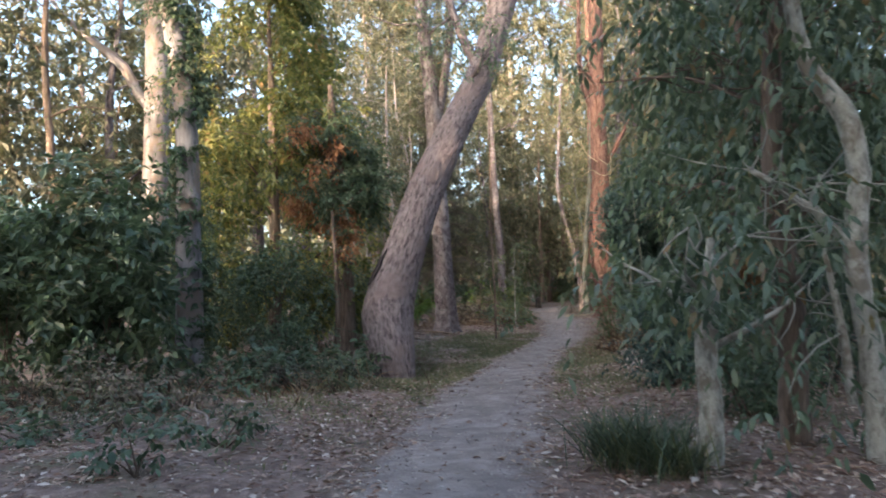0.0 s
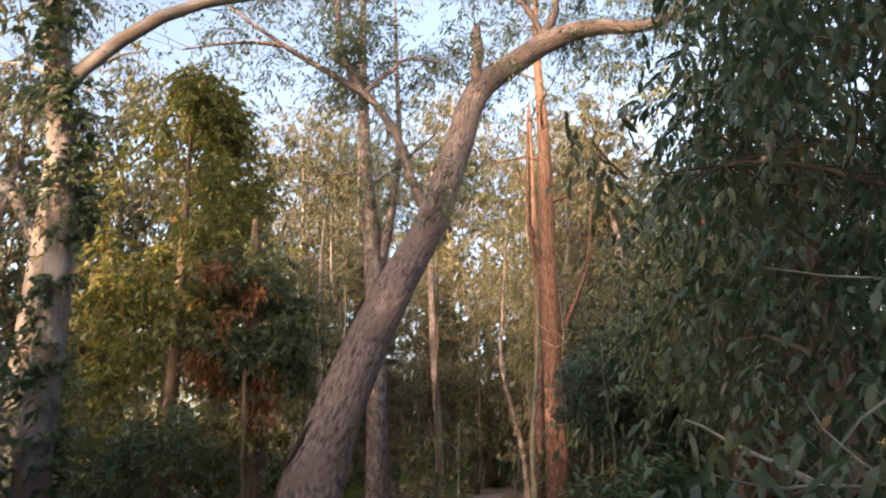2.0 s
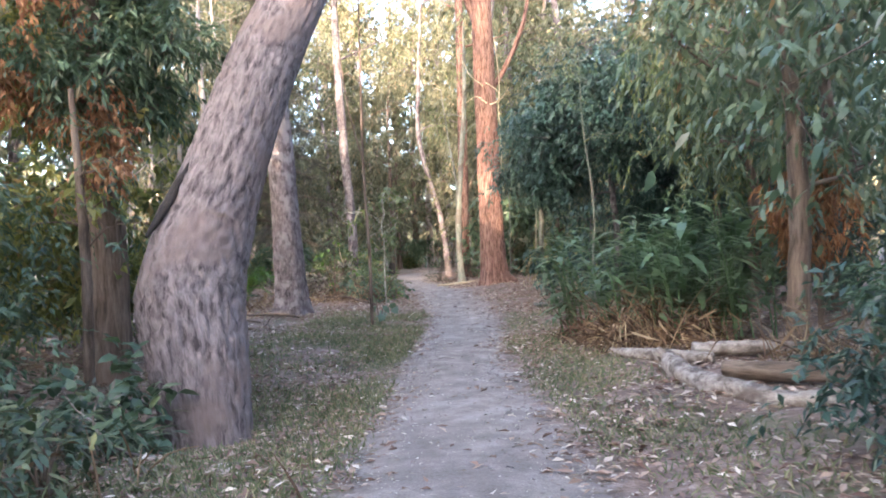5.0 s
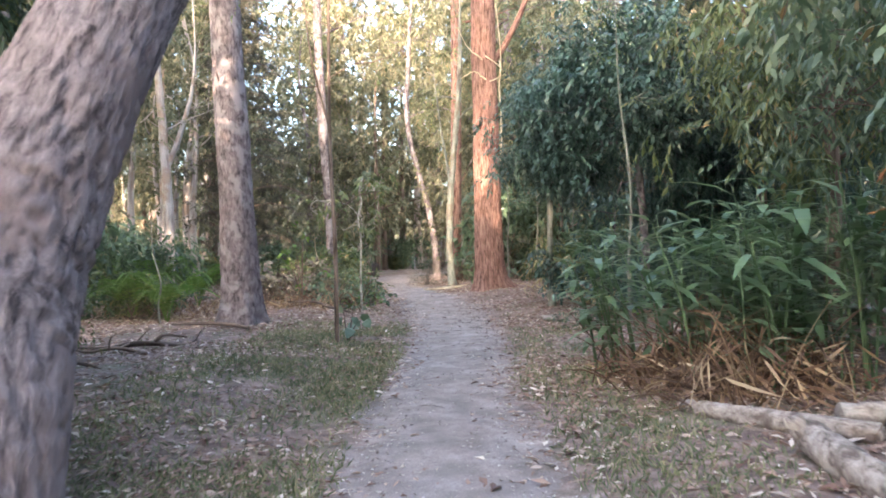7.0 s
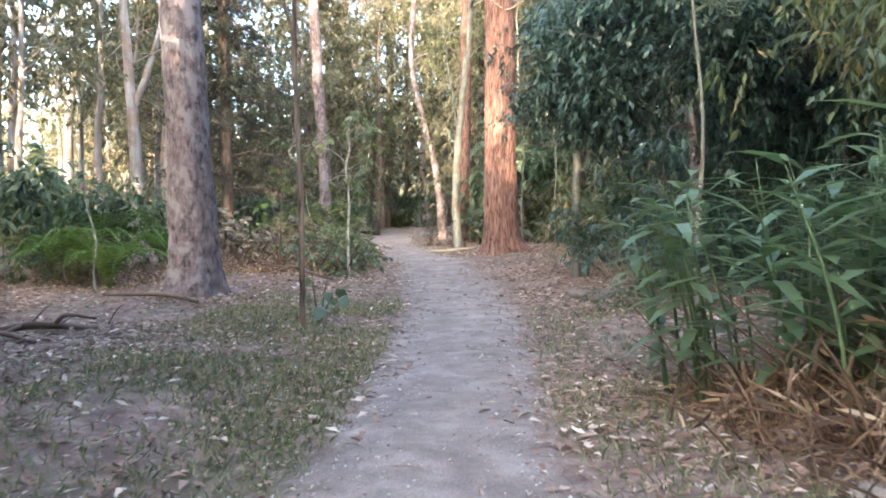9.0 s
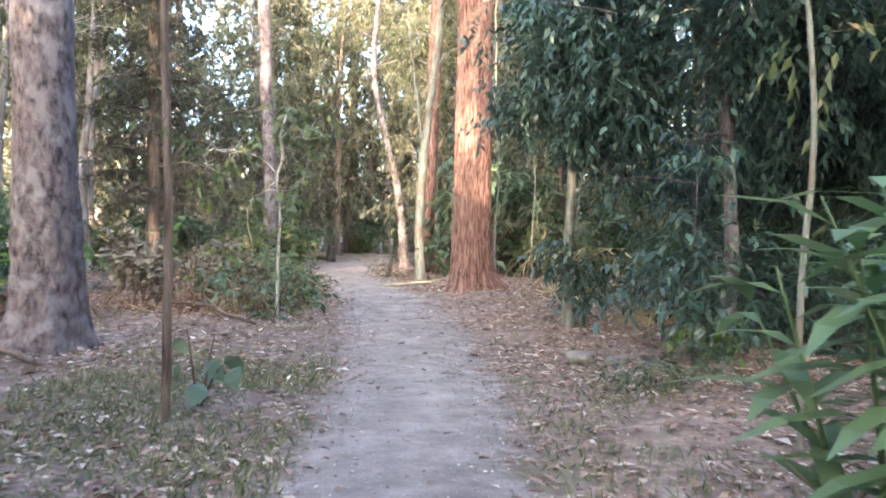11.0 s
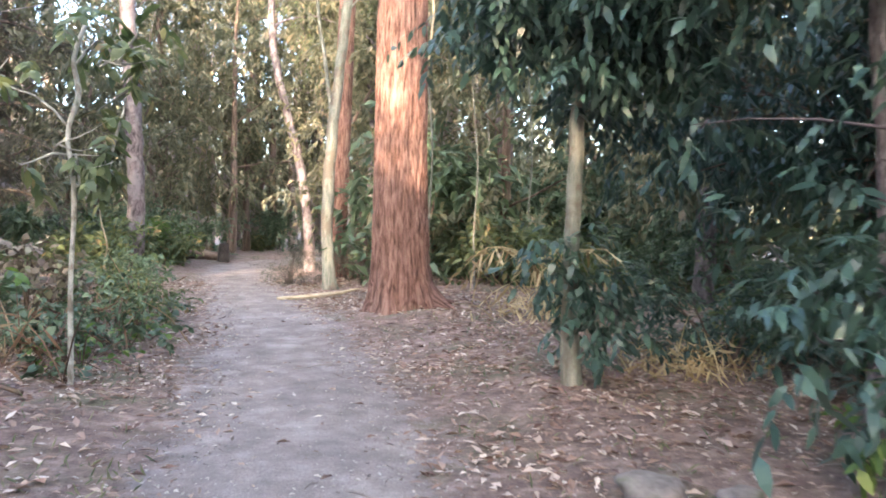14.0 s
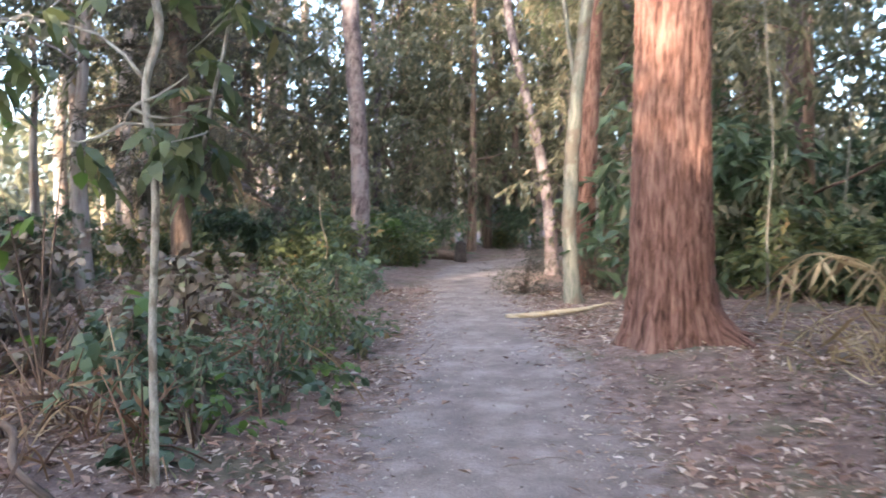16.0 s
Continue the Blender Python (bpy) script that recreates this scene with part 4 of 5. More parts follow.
# ---------------------------------------------------------------- undergrowth
def shrub(name, x, y, r, h, leaf, label, seed, n=60, per=34, length=0.09, slim=0.45, fine=False, droop=0.35, group="", stems=9):
    g = gen(seed)
    t = thing(name, x, y, gz(x, y) - 0.03, label, "shrub", group)
    sp = blob(g, n, (0, 0, h * 0.52), (r, r, h * 0.5), 0.3)
    for e in sp[:: max(1, n // stems)][:stems]:
        b = g.normal(0, 0.08 * r, 3) * np.array([1, 1, 0])
        v, f = tube([(*b, 0.014), (*(b * 0.4 + e * np.array([0.55, 0.55, 0.6])), 0.01), (*e, 0.003)], 5, 4, closed=False)
        part("stem", mesh_of("stem", v, f, B_BROWN, True), t)
    part("leaves", foliage("leaves", sp, per, 0.2 * max(0.9, r), length, leaf, seed + 1, droop, slim, fine), t)
    return t


shrub("broad_leaved_shrub", -3.35, 11.2, 1.3, 4.0, M_BUSH, "large dense shrub with broad dark green leaves", 201, 170, 34, 0.2, 0.55)
shrub("broad_leaved_shrub", -5.5, 11.6, 1.5, 3.4, M_BUSH, "large dense shrub with broad dark green leaves", 202, 130, 34, 0.19, 0.55)
shrub("leafy_shrub", -1.9, 14.6, 1.2, 2.7, M_BUSH, "leafy green shrub in the thicket", 203, 130, 40, 0.1)
shrub("leafy_shrub", -3.9, 15.2, 1.4, 3.3, M_BUSH, "leafy green shrub in the thicket", 204, 130, 40, 0.1)
shrub("leafy_shrub", -1.3, 19.0, 0.7, 1.3, M_OLIVE, "thin olive-leaved shrub behind the leaning trunk", 205, 60, 34, 0.08)
shrub("low_shrub", -0.25, 14.2, 0.55, 0.75, M_BUSH, "low leafy plant at the foot of the leaning trunk", 206, 40, 16, 0.15, 0.55, True)
shrub("low_shrub", -1.0, 13.8, 0.65, 0.7, M_BUSH, "low leafy plant at the foot of the leaning trunk", 207, 34, 16, 0.13, 0.5, True)
shrub("low_shrub", 0.1, 13.5, 0.35, 0.35, M_STRAP, "low spiky plant at the foot of the leaning trunk", 208, 24, 14, 0.2, 0.1, True)
for k, (x, y, r, h) in enumerate(((1.75, 29.5, 0.55, 0.6), (0.95, 30.0, 0.75, 0.9), (1.95, 30.5, 0.55, 0.6), (2.05, 31.8, 0.5, 0.55), (0.7, 31.8, 0.8, 0.95), (1.9, 33.2, 0.55, 0.6), (-0.4, 30.4, 0.9, 1.1), (0.3, 33.6, 0.9, 0.9), (1.3, 35.5, 0.7, 0.7), (-1.4, 32.2, 1.0, 1.2), (-0.9, 35.8, 1.0, 1.0), (0.9, 37.6, 0.8, 0.8), (0.3, 40, 0.8, 0.8), (1.3, 32.5, 0.6, 0.8))):
    airy, dry = k in (0, 2, 3, 5, 8, 13), k in (4, 6, 7, 9, 10)
    shrub("low_shrub", x, y, r * (1.2 if airy else 1), h * (1.2 if airy else 1), (M_OLIVE if k % 2 else M_BUSH) if airy else M_SCRUB if dry else M_BUSH, "thin airy olive-leaved undergrowth shrub" if airy else "dry grey-brown twiggy undergrowth shrub" if dry else "low leafy undergrowth shrub beside the path", 220 + k, 18 if airy else 24,
          26 if airy else 24, 0.095 if airy else 0.135, 0.55 if airy else 0.62, not airy, group="low shrubs by the path", stems=12)
shrub("low_shrub", 4.05, 38.9, 0.75, 0.95, M_CONIFER, "low dark twiggy shrub at the path's bend", 240, 70, 40, 0.07, 0.2)
shrub("low_shrub", 5.3, 38.6, 0.7, 0.85, M_CONIFER, "low dark twiggy shrub at the path's bend", 241, 60, 40, 0.07, 0.2)
for k, (x, y, r, h) in enumerate(((6.5, 12.6, 0.9, 1.4), (5.6, 11.6, 0.7, 1.1), (6.0, 8.9, 0.7, 1.0), (7.4, 11.0, 1.1, 1.8), (7.3, 19.9, 1.0, 1.7), (9.2, 18.9, 1.1, 2.0), (8.6, 22.4, 1.1, 1.6))):
    shrub("leafy_shrub", x, y, r, h, M_DARK if k % 2 else M_BUSH, "dark leafy shrub on the bank beside the path", 250 + k, 80, 36, 0.1, 0.42, group="shrubs on the bank")
# shrubs added under the crowns; their dark leaf colour stands for deep shade
for k, (x, y, r, h) in enumerate(((8.3, 26.6, 0.9, 1.5), (8.9, 25.0, 1.0, 1.7), (9.6, 27.4, 1.1, 1.9), (8.0, 28.3, 0.8, 1.2), (10.0, 23.8, 1.0, 1.7))):
    shrub("leafy_shrub", x, y, r, h, M_DARK, "shrub under the trees, leaves coloured dark for the deep shade", 270 + k, 60, 34, 0.12, 0.4, group="shrubs on the bank")
shrub("low_shrub", 6.7, 24.6, 0.3, 0.5, M_FERN, "small bright green plant under the dark tree", 262, 12, 9, 0.14, 0.4, True)
shrub("low_shrub", 6.0, 23.3, 0.5, 0.35, M_STRAP, "low dull green groundcover", 263, 26, 16, 0.1, 0.4)


shrub("large_leaved_shrub", 0.55, 29.7, 0.55, 2.2, M_FERN, "thin shrub with large bright green leaves", 264, 8, 5, 0.17, 0.6, True)
shrub("low_shrub", 1.9, 29.25, 0.28, 0.32, M_FERN, "small bright green seedling clump", 265, 10, 12, 0.09, 0.5, True)
shrub("broad_leaved_seedling", 1.95, 23.1, 0.2, 0.85, M_GUM, "seedling with a few broad grey-green leaves", 266, 4, 2, 0.24, 0.62, True)
shrub("low_shrub", -2.6, 27.0, 0.7, 0.5, M_CONIFER, "low purplish-brown twiggy shrub near the fern", 267, 30, 26, 0.07, 0.25)


# the dim tangle of low plants and dead wood before the thicket
g = gen(440)
for k in range(26):
    x, y = -5.2 + 5.6 * g.uniform(), 9.3 + 4.2 * g.uniform()
    if x > -0.3 and y < 11:
        continue
    tall = g.uniform(0.35, 0.8)
    shrub("low_shrub", x, y, tall * 0.8, tall, (M_BUSH, M_CONIFER, M_STRAP, M_SCRUB)[k % 4], ("low straggling green plant before the thicket", "low dark twiggy plant before the thicket", "low spiky green plant before the thicket", "low dead brown plant before the thicket")[k % 4],
          441 + k, 22, 20, 0.13 if k % 4 == 0 else 0.09, (0.5, 0.22, 0.16, 0.4)[k % 4], True, group="low plants before the thicket", stems=7)
for k in range(30):
    x, y = -4.0 + 4.9 * g.uniform(), 5.6 + 4.0 * g.uniform()
    shrub("low_shrub", x, y, 0.36, g.uniform(0.2, 0.42), (M_BUSH, M_STRAP, M_SCRUB)[k % 3], ("small green ground plant in leaf litter", "small spiky ground plant in leaf litter", "small dry brown ground plant in leaf litter")[k % 3], 471 + k, 13, 14, 0.1, (0.5, 0.18, 0.4)[k % 3], True, group="ground plants", stems=4)


def fern(x, y, r, h, seed, label, leaf=None, group="", n=13):
    """A clump of arching fronds, each a midrib with leaflets along both sides."""
    g = gen(seed)
    t = thing("fern", x, y, gz(x, y) - 0.02, label, "fern", group)
    for k in range(n):
        a = k * 2.4 + g.uniform(-0.3, 0.3)
        d, L = np.array([math.cos(a), math.sin(a), 0]), r * g.uniform(0.75, 1.15)
        top = h * g.uniform(0.7, 1.1)
        rib = [(0, 0, 0, 0.008), (*(d * L * 0.3 + np.array([0, 0, top * 0.75])), 0.007), (*(d * L * 0.7 + np.array([0, 0, top])), 0.005), (*(d * L + np.array([0, 0, top * 0.7])), 0.002)]
        c = curve_through(rib, 26)[5:, :3]
        tang = np.gradient(c, axis=0)
        side = np.cross(tang, (0, 0, 1.0))
        side /= np.linalg.norm(side, axis=1)[:, None] + 1e-9
        w = 0.26 * r * np.sin(np.linspace(0.35, 3.0, len(c)))
        b1 = blades(np.concatenate([c, c]), np.concatenate([side, -side]) + np.tile(tang / np.linalg.norm(tang, axis=1)[:, None] * 0.45, (2, 1)), np.tile([[0, 0, 1.0]], (2 * len(c), 1)), np.tile(w, 2), np.full(2 * len(c), 0.055 * r), 0.15)
        v, f = joined([tube(rib, 12, 4), (b1[0], [b1[1]])])
        part("frond", mesh_of("frond", v, f, leaf or M_FERN), t)
    return t


for k, (x, y, r, h) in enumerate(((-3.1, 30.2, 1.1, 1.2), (-2.2, 31.0, 1.0, 1.0), (-4.3, 31.2, 1.2, 1.3), (-1.6, 45.6, 1.2, 1.3), (-0.3, 46.2, 1.2, 1.3), (-2.8, 46.2, 1.2, 1.3), (0.3, 47.6, 1.1, 1.2), (-1.8, 26.7, 1.0, 0.95), (-2.7, 27.4, 1.0, 0.9))):
    fern(x, y, r, h, 280 + k, "bright green fern clump among leaf litter", group="ferns")


def ginger(x, y, h, lean_x, lean_y, seed, n=11, size=0.42):
    """One cane of a ginger thicket: a leaning stem with long pointed leaves in two rows."""
    g = gen(seed)
    t = thing("ginger_plant", x, y, gz(x, y) - 0.03, "tall green ginger cane with long pointed leaves", "plant", "ginger thicket")
    cane = [(0, 0, 0, 0.014), (lean_x * 0.3, lean_y * 0.3, h * 0.5, 0.012), (lean_x, lean_y, h, 0.005)]
    v, f = tube(cane, 10, 6)
    part("cane", mesh_of("cane", v, f, M_GINGER, True), t)
    c = curve_through(cane, 30)[7:, :3]
    a = g.uniform(0, np.pi)
    for k in range(n):
        p = c[min(len(c) - 1, int((k + 0.5) / n * len(c)))]
        s = a + (k % 2) * np.pi + g.uniform(-0.5, 0.5)
        way = np.array([[math.cos(s), math.sin(s), g.uniform(-0.1, 0.6)]])
        v, f = blades(p[None], way, np.array([[0, 0, 1.0]]), np.array([size * g.uniform(0.7, 1.2)]), np.array([size * 0.19]), g.uniform(0.15, 0.4), True)
        part("leaf", mesh_of("leaf", v, f, M_GINGER), t)
    return t


g = gen(300)
for k in range(52):
    y = 17.3 + 2.5 * g.uniform()
    x = 5.5 - 0.55 * min(1.0, (y - 17.3) / 1.2) + 2.2 * g.uniform() ** 0.9
    x += 0.25 * math.sin(y * 3)
    ginger(x, y, g.uniform(1.05, 1.65) + 0.25 * (x - 5.3), g.uniform(-0.5, 0.2), g.uniform(-0.4, 0.4), 301 + k, 13, g.uniform(0.42, 0.65))
for k in range(7):
    ginger(4.85 + 0.3 * g.uniform(), 18.6 + 0.8 * g.uniform(), g.uniform(1.0, 1.5), g.uniform(-0.45, -0.1), g.uniform(-0.3, 0.3), 371 + k, 12, 0.45)


def dry_canes(x, y, rx, ry, n, length, seed, label, mat=None):
    """A tangle of dry canes and straps that lean every way."""
    g = gen(seed)
    t = thing("dry_cane_tangle", x, y, gz(x, y) - 0.02, label, "dry canes", kind="stuff")
    pieces = []
    for k in range(n):
        b = np.array([g.normal(0, rx), g.normal(0, ry), 0])
        d = unit(g, 1)[0] * np.array([1, 1, 0.3]) + np.array([0, 0, g.uniform(0.15, 1.0)])
        L = length * g.uniform(0.4, 1.1)
        e = b + d * L
        e[2] = max(0.03, e[2])
        pieces.append(tube([(*b, 0.007), (*((b + e) / 2 + np.array([0, 0, 0.12 * L])), 0.007), (*e, 0.002)], 5, 4, closed=False))
    m1 = 6 * n
    v2, f2 = blades(np.stack([g.normal(0, rx, m1), g.normal(0, ry, m1), np.abs(g.normal(0.1, 0.25, m1)) * length + 0.02], -1), unit(g, m1) - np.array([0, 0, 0.7]), unit(g, m1), length * g.uniform(0.2, 0.6, m1), g.uniform(0.012, 0.03, m1), 0.3, True)
    v, f = joined(pieces + [(v2, [f2])])
    part("canes", mesh_of("canes", v, f, mat or M_DRYCANE), t)


dry_canes(5.65, 17.4, 0.36, 0.4, 110, 0.9, 391, "tangle of dry brown ginger canes under the green leaves")
dry_canes(5.15, 18.3, 0.2, 0.35, 60, 0.6, 390, "tangle of dry brown ginger canes under the green leaves")
dry_canes(6.1, 18.2, 0.5, 0.5, 80, 0.9, 392, "tangle of dry brown ginger canes under the green leaves")
dry_canes(7.35, 32.0, 0.45, 0.5, 40, 0.8, 393, "tangle of straw-coloured dry reeds", M_STRAWLEAF)
dry_canes(7.4, 27.9, 0.35, 0.3, 34, 0.55, 394, "tangle of straw-coloured dry reeds", M_STRAWLEAF)
dry_canes(0.3, 29.0, 0.6, 0.35, 45, 0.55, 399, "tangle of dry brown stalks at the shrubs' edge")
for k, (x, y) in enumerate(((1.2, 29.2), (0.4, 31.0), (1.5, 31.2), (-0.6, 33.0), (1.0, 34.4))):
    dry_canes(x, y, 0.45, 0.4, 22, 0.75, 421 + k, "sparse dry brown stalks among low shrubs")
for k, (x, y, r, h) in enumerate(((2.15, 30.1, 0.3, 0.3), (2.2, 31.0, 0.3, 0.28), (1.6, 28.9, 0.3, 0.25), (2.1, 32.6, 0.35, 0.35))):
    shrub("low_shrub", x, y, r, h, M_FERN if k == 1 else M_BUSH, "low broad-leaved ground plant at the path's edge", 430 + k, 12, 10, 0.11, 0.7, True, group="low shrubs by the path")
dry_canes(-1.6, 28.2, 0.9, 0.6, 60, 0.7, 400, "tangle of dry brown stalks in the undergrowth")
for k, (x, y, a, b) in enumerate(((-1.6, 10.6, 0.8, 0.5), (-0.3, 11.7, 0.6, 0.4), (-3.2, 9.9, 0.8, 0.4), (-0.9, 12.6, 0.7, 0.3))):
    dry_canes(x, y, a, b, 34, 0.5, 405 + k, "low tangle of dry brown twigs and stalks")
    shrub("low_shrub", x + 0.5, y + 0.5, 0.45, 0.4, M_STRAP if k % 2 else M_BUSH, "low straggling plant among dead twigs", 410 + k, 20, 14, 0.13, 0.3, True)
dry_canes(6.9, 15.3, 0.4, 0.4, 40, 0.9, 395, "dry brown cane tangle in the thicket")
t = thing("dead_palm_frond", 7.6, 32.3, gz(7.6, 32.3), "arching straw-coloured dead palm frond", "palm frond")
for k in range(7):
    a = 2.4 + 0.55 * k
    rib = [(0, 0, 0, 0.012), (0.25 * math.cos(a), 0.25 * math.sin(a), 0.75, 0.01), (0.85 * math.cos(a), 0.8 * math.sin(a), 0.95, 0.007), (1.35 * math.cos(a), 1.2 * math.sin(a), 0.5, 0.003)]
    c = curve_through(rib, 20)[6:, :3]
    gg = gen(396 + k)
    b = blades(c, unit(gg, len(c)) * 0.7 + np.array([0, 0, -0.7]), unit(gg, len(c)), gg.uniform(0.25, 0.5, len(c)), np.full(len(c), 0.04), 0.2, True)
    v, f = joined([tube(rib, 14, 5), (b[0], [b[1]])])
    part("frond", mesh_of("frond", v, f, M_STRAWLEAF), t)
# dead leaves lit red-brown in the thicket
t = thing("dead_foliage", 8.2, 17.9, gz(8.2, 17.9), "hanging bunch of rust-brown dead leaves", "dead leaves")
v, f = tube([(0, 0, 0, 0.05), (0.05, 0, 2.4, 0.03)], 8, 6)
part("stem", mesh_of("stem", v, f, B_BROWN, True), t)
part("dead_leaves", foliage("dead_leaves", blob(gen(397), 48, (-0.1, -0.2, 1.7), (0.5, 0.45, 0.85)), 40, 0.16, 0.16, M_DEADLEAF, 398, 1.0, 0.2), t)


def tuft(x, y, r, h, n, seed, label, mat):
    g = gen(seed)
    t = thing("grass_tuft", x, y, gz(x, y), label, "grass")
    a = g.uniform(0, 2 * np.pi, n)
    base = np.stack([r * 0.4 * g.normal(0, 1, n), r * 0.4 * g.normal(0, 1, n), np.zeros(n)], -1)
    way = np.stack([np.cos(a) * g.uniform(0.2, 0.9, n), np.sin(a) * g.uniform(0.2, 0.9, n), np.ones(n)], -1)
    v, f = blades(base, way, np.stack([-np.cos(a), -np.sin(a), np.full(n, 0.4)], -1), h * g.uniform(0.6, 1.2, n), g.uniform(0.008, 0.016, n), 0.35, True)
    part("foliage", mesh_of("foliage", v, f, mat), t)


tuft(4.5, 6.5, 0.45, 0.62, 520, 401, "tuft of long arching dark green strappy grass", M_STRAP)
tuft(4.75, 6.0, 0.35, 0.5, 300, 402, "tuft of long arching dark green strappy grass", M_STRAP)
tuft(4.4, 7.2, 0.25, 0.5, 160, 403, "tuft of long arching dark green strappy grass", M_STRAP)

# ---------------------------------------------------------------- logs, sticks, stones
def log(name, pts, bark, label, seed, sides=20, rings=40, stubs=(), category="log"):
    x, y = pts[0][0], pts[0][1]
    z = gz(x, y)
    t = thing(name, x, y, z, label, category)
    pts = [(p[0] - x, p[1] - y, p[2] + gz(p[0], p[1]) - z, p[3]) for p in pts]
    v, f = tube(pts, rings, sides, furrows(10, 0.3, 0.1, seed), 0, seed)
    start = len(v)
    v = np.concatenate([v, [pts[0][:3]]])
    f.append(np.stack([np.roll(np.arange(sides), -1), np.arange(sides), np.full(sides, start)], -1))
    part("wood", mesh_of("wood", v, f, bark, True), t)
    for p in stubs:
        p = [(q[0] - x, q[1] - y, q[2] + gz(q[0], q[1]) - z, q[3]) for q in p]
        v, f = tube(p, 12, 10, None, 0.1, seed)
        part("stub", mesh_of("stub", v, f, bark, True), t)


log("fallen_log", [(5.18, 15.5, 0.11, 0.1), (5.15, 15.15, 0.08, 0.11), (5.16, 14.55, 0.05, 0.11), (5.24, 13.95, 0.04, 0.1), (5.42, 13.4, 0.04, 0.09), (5.85, 13.1, 0.04, 0.07)], B_DEAD, "weathered grey fallen log with a broken knot beside the path", 501, 24, 60,
    stubs=[[(5.16, 15.45, 0.1, 0.08), (5.1, 15.5, 0.18, 0.065), (5.07, 15.52, 0.22, 0.055)]])
log("fallen_log", [(4.98, 17.05, 0.03, 0.055), (5.12, 16.6, 0.04, 0.07), (5.3, 16.05, 0.05, 0.075), (5.7, 15.6, 0.05, 0.07)], B_DEAD, "pale weathered fallen log in the leaf litter", 502)
log("fallen_log", [(5.6, 15.9, 0.12, 0.08), (6.2, 15.8, 0.1, 0.08), (7.1, 15.9, 0.06, 0.06)], B_DEAD, "grey fallen log half hidden under shrubs", 503)
log("fallen_log", [(5.55, 14.9, 0.1, 0.08), (5.95, 14.3, 0.12, 0.09), (6.5, 13.8, 0.08, 0.07)], B_BROWN, "dark rotting log in a heap of fallen wood", 504)
log("dead_branch", [(-1.9, 9.7, 0.03, 0.018), (-2.6, 10.2, 0.12, 0.022), (-3.5, 10.4, 0.18, 0.026), (-4.1, 10.5, 0.32, 0.02)], B_DEAD, "bleached crooked dead branch on the ground", 505, 8, 30, stubs=[[(-3.5, 10.4, 0.18, 0.014), (-3.7, 10.2, 0.28, 0.01), (-4.0, 10.1, 0.3, 0.005)]], category="branch")
log("dead_branch", [(-0.5, 10.4, 0.02, 0.012), (-0.9, 10.9, 0.07, 0.018), (-1.3, 11.2, 0.14, 0.016), (-1.9, 11.2, 0.1, 0.008)], B_DEAD, "bleached crooked dead branch on the ground", 506, 8, 24, category="branch")
for k, (x, y, a, L) in enumerate(((-0.9, 9.3, 2.6, 1.5), (-2.3, 8.3, 0.5, 1.2), (-0.2, 8.2, 2.2, 0.9), (-3.3, 9.2, 2.9, 1.7), (-1.5, 7.4, 1.2, 0.8))):
    dx, dy = L * math.cos(a), L * math.sin(a)
    log("dead_branch", [(x, y, 0.03, 0.016), (x + dx * 0.35, y + dy * 0.35 + 0.06, 0.09, 0.018), (x + dx * 0.7, y + dy * 0.7 - 0.05, 0.13, 0.013), (x + dx, y + dy, 0.2, 0.006)], B_DEAD, "bleached crooked dead branch on the ground", 520 + k, 8, 24,
        stubs=[[(x + dx * 0.5, y + dy * 0.5, 0.1, 0.01), (x + dx * 0.6 - 0.1, y + dy * 0.6 - 0.15, 0.2, 0.007), (x + dx * 0.75 - 0.15, y + dy * 0.75 - 0.25, 0.24, 0.003)]], category="branch")
log("dead_branch", [(3.75, 35.3, 0.03, 0.035), (4.3, 35.6, 0.05, 0.04), (4.9, 36.0, 0.05, 0.03), (5.3, 36.4, 0.06, 0.015)], B_STRAW, "pale dead branch lying across the path's edge", 507, 8, 20, category="branch")
log("dead_branch", [(1.75, 28.0, 0.04, 0.02), (1.3, 28.3, 0.1, 0.024), (1.0, 28.7, 0.16, 0.026), (0.3, 28.9, 0.15, 0.018)], B_BROWN, "brown curving dead branch on leaf litter", 508, 8, 24, category="branch")
log("dead_branch", [(-0.3, 22.2, 0.03, 0.025), (-0.9, 22.05, 0.08, 0.04), (-1.4, 22.3, 0.05, 0.035), (-2.1, 22.4, 0.06, 0.02)], B_BROWN, "dark rotting branch in leaf litter", 509, 10, 20, category="branch", stubs=[[(-0.7, 22.1, 0.1, 0.03), (-0.5, 21.9, 0.22, 0.02), (-0.2, 21.9, 0.16, 0.01)]])
for k, (x, y, a, L, r) in enumerate(((-0.6, 21.4, 2.8, 1.3, 0.022), (-1.2, 21.8, 0.9, 0.9, 0.018), (-1.9, 21.6, 2.3, 1.1, 0.026), (0.0, 21.7, 1.9, 0.7, 0.014), (-0.8, 20.2, 3.0, 1.0, 0.02))):
    dx, dy = L * math.cos(a), L * math.sin(a)
    log("dead_branch", [(x, y, 0.02, r), (x + dx * 0.4, y + dy * 0.4 + 0.05, 0.1, r * 1.1), (x + dx * 0.75, y + dy * 0.75 - 0.06, 0.07, r * 0.8), (x + dx, y + dy, 0.14, r * 0.4)], B_BROWN, "dark rotting branch in leaf litter", 530 + k, 8, 20,
        stubs=[[(x + dx * 0.45, y + dy * 0.45, 0.1, r * 0.6), (x + dx * 0.5 + 0.12, y + dy * 0.5 - 0.1, 0.24, r * 0.4), (x + dx * 0.5 + 0.2, y + dy * 0.5 - 0.12, 0.3, r * 0.2)]], category="branch")
log("dead_branch", [(0.2, 24.4, 0.05, 0.03), (-0.3, 24.9, 0.08, 0.035), (-1.2, 24.8, 0.1, 0.02)], B_BROWN, "dark dead branch in leaf litter", 510, 8, 20, category="branch")
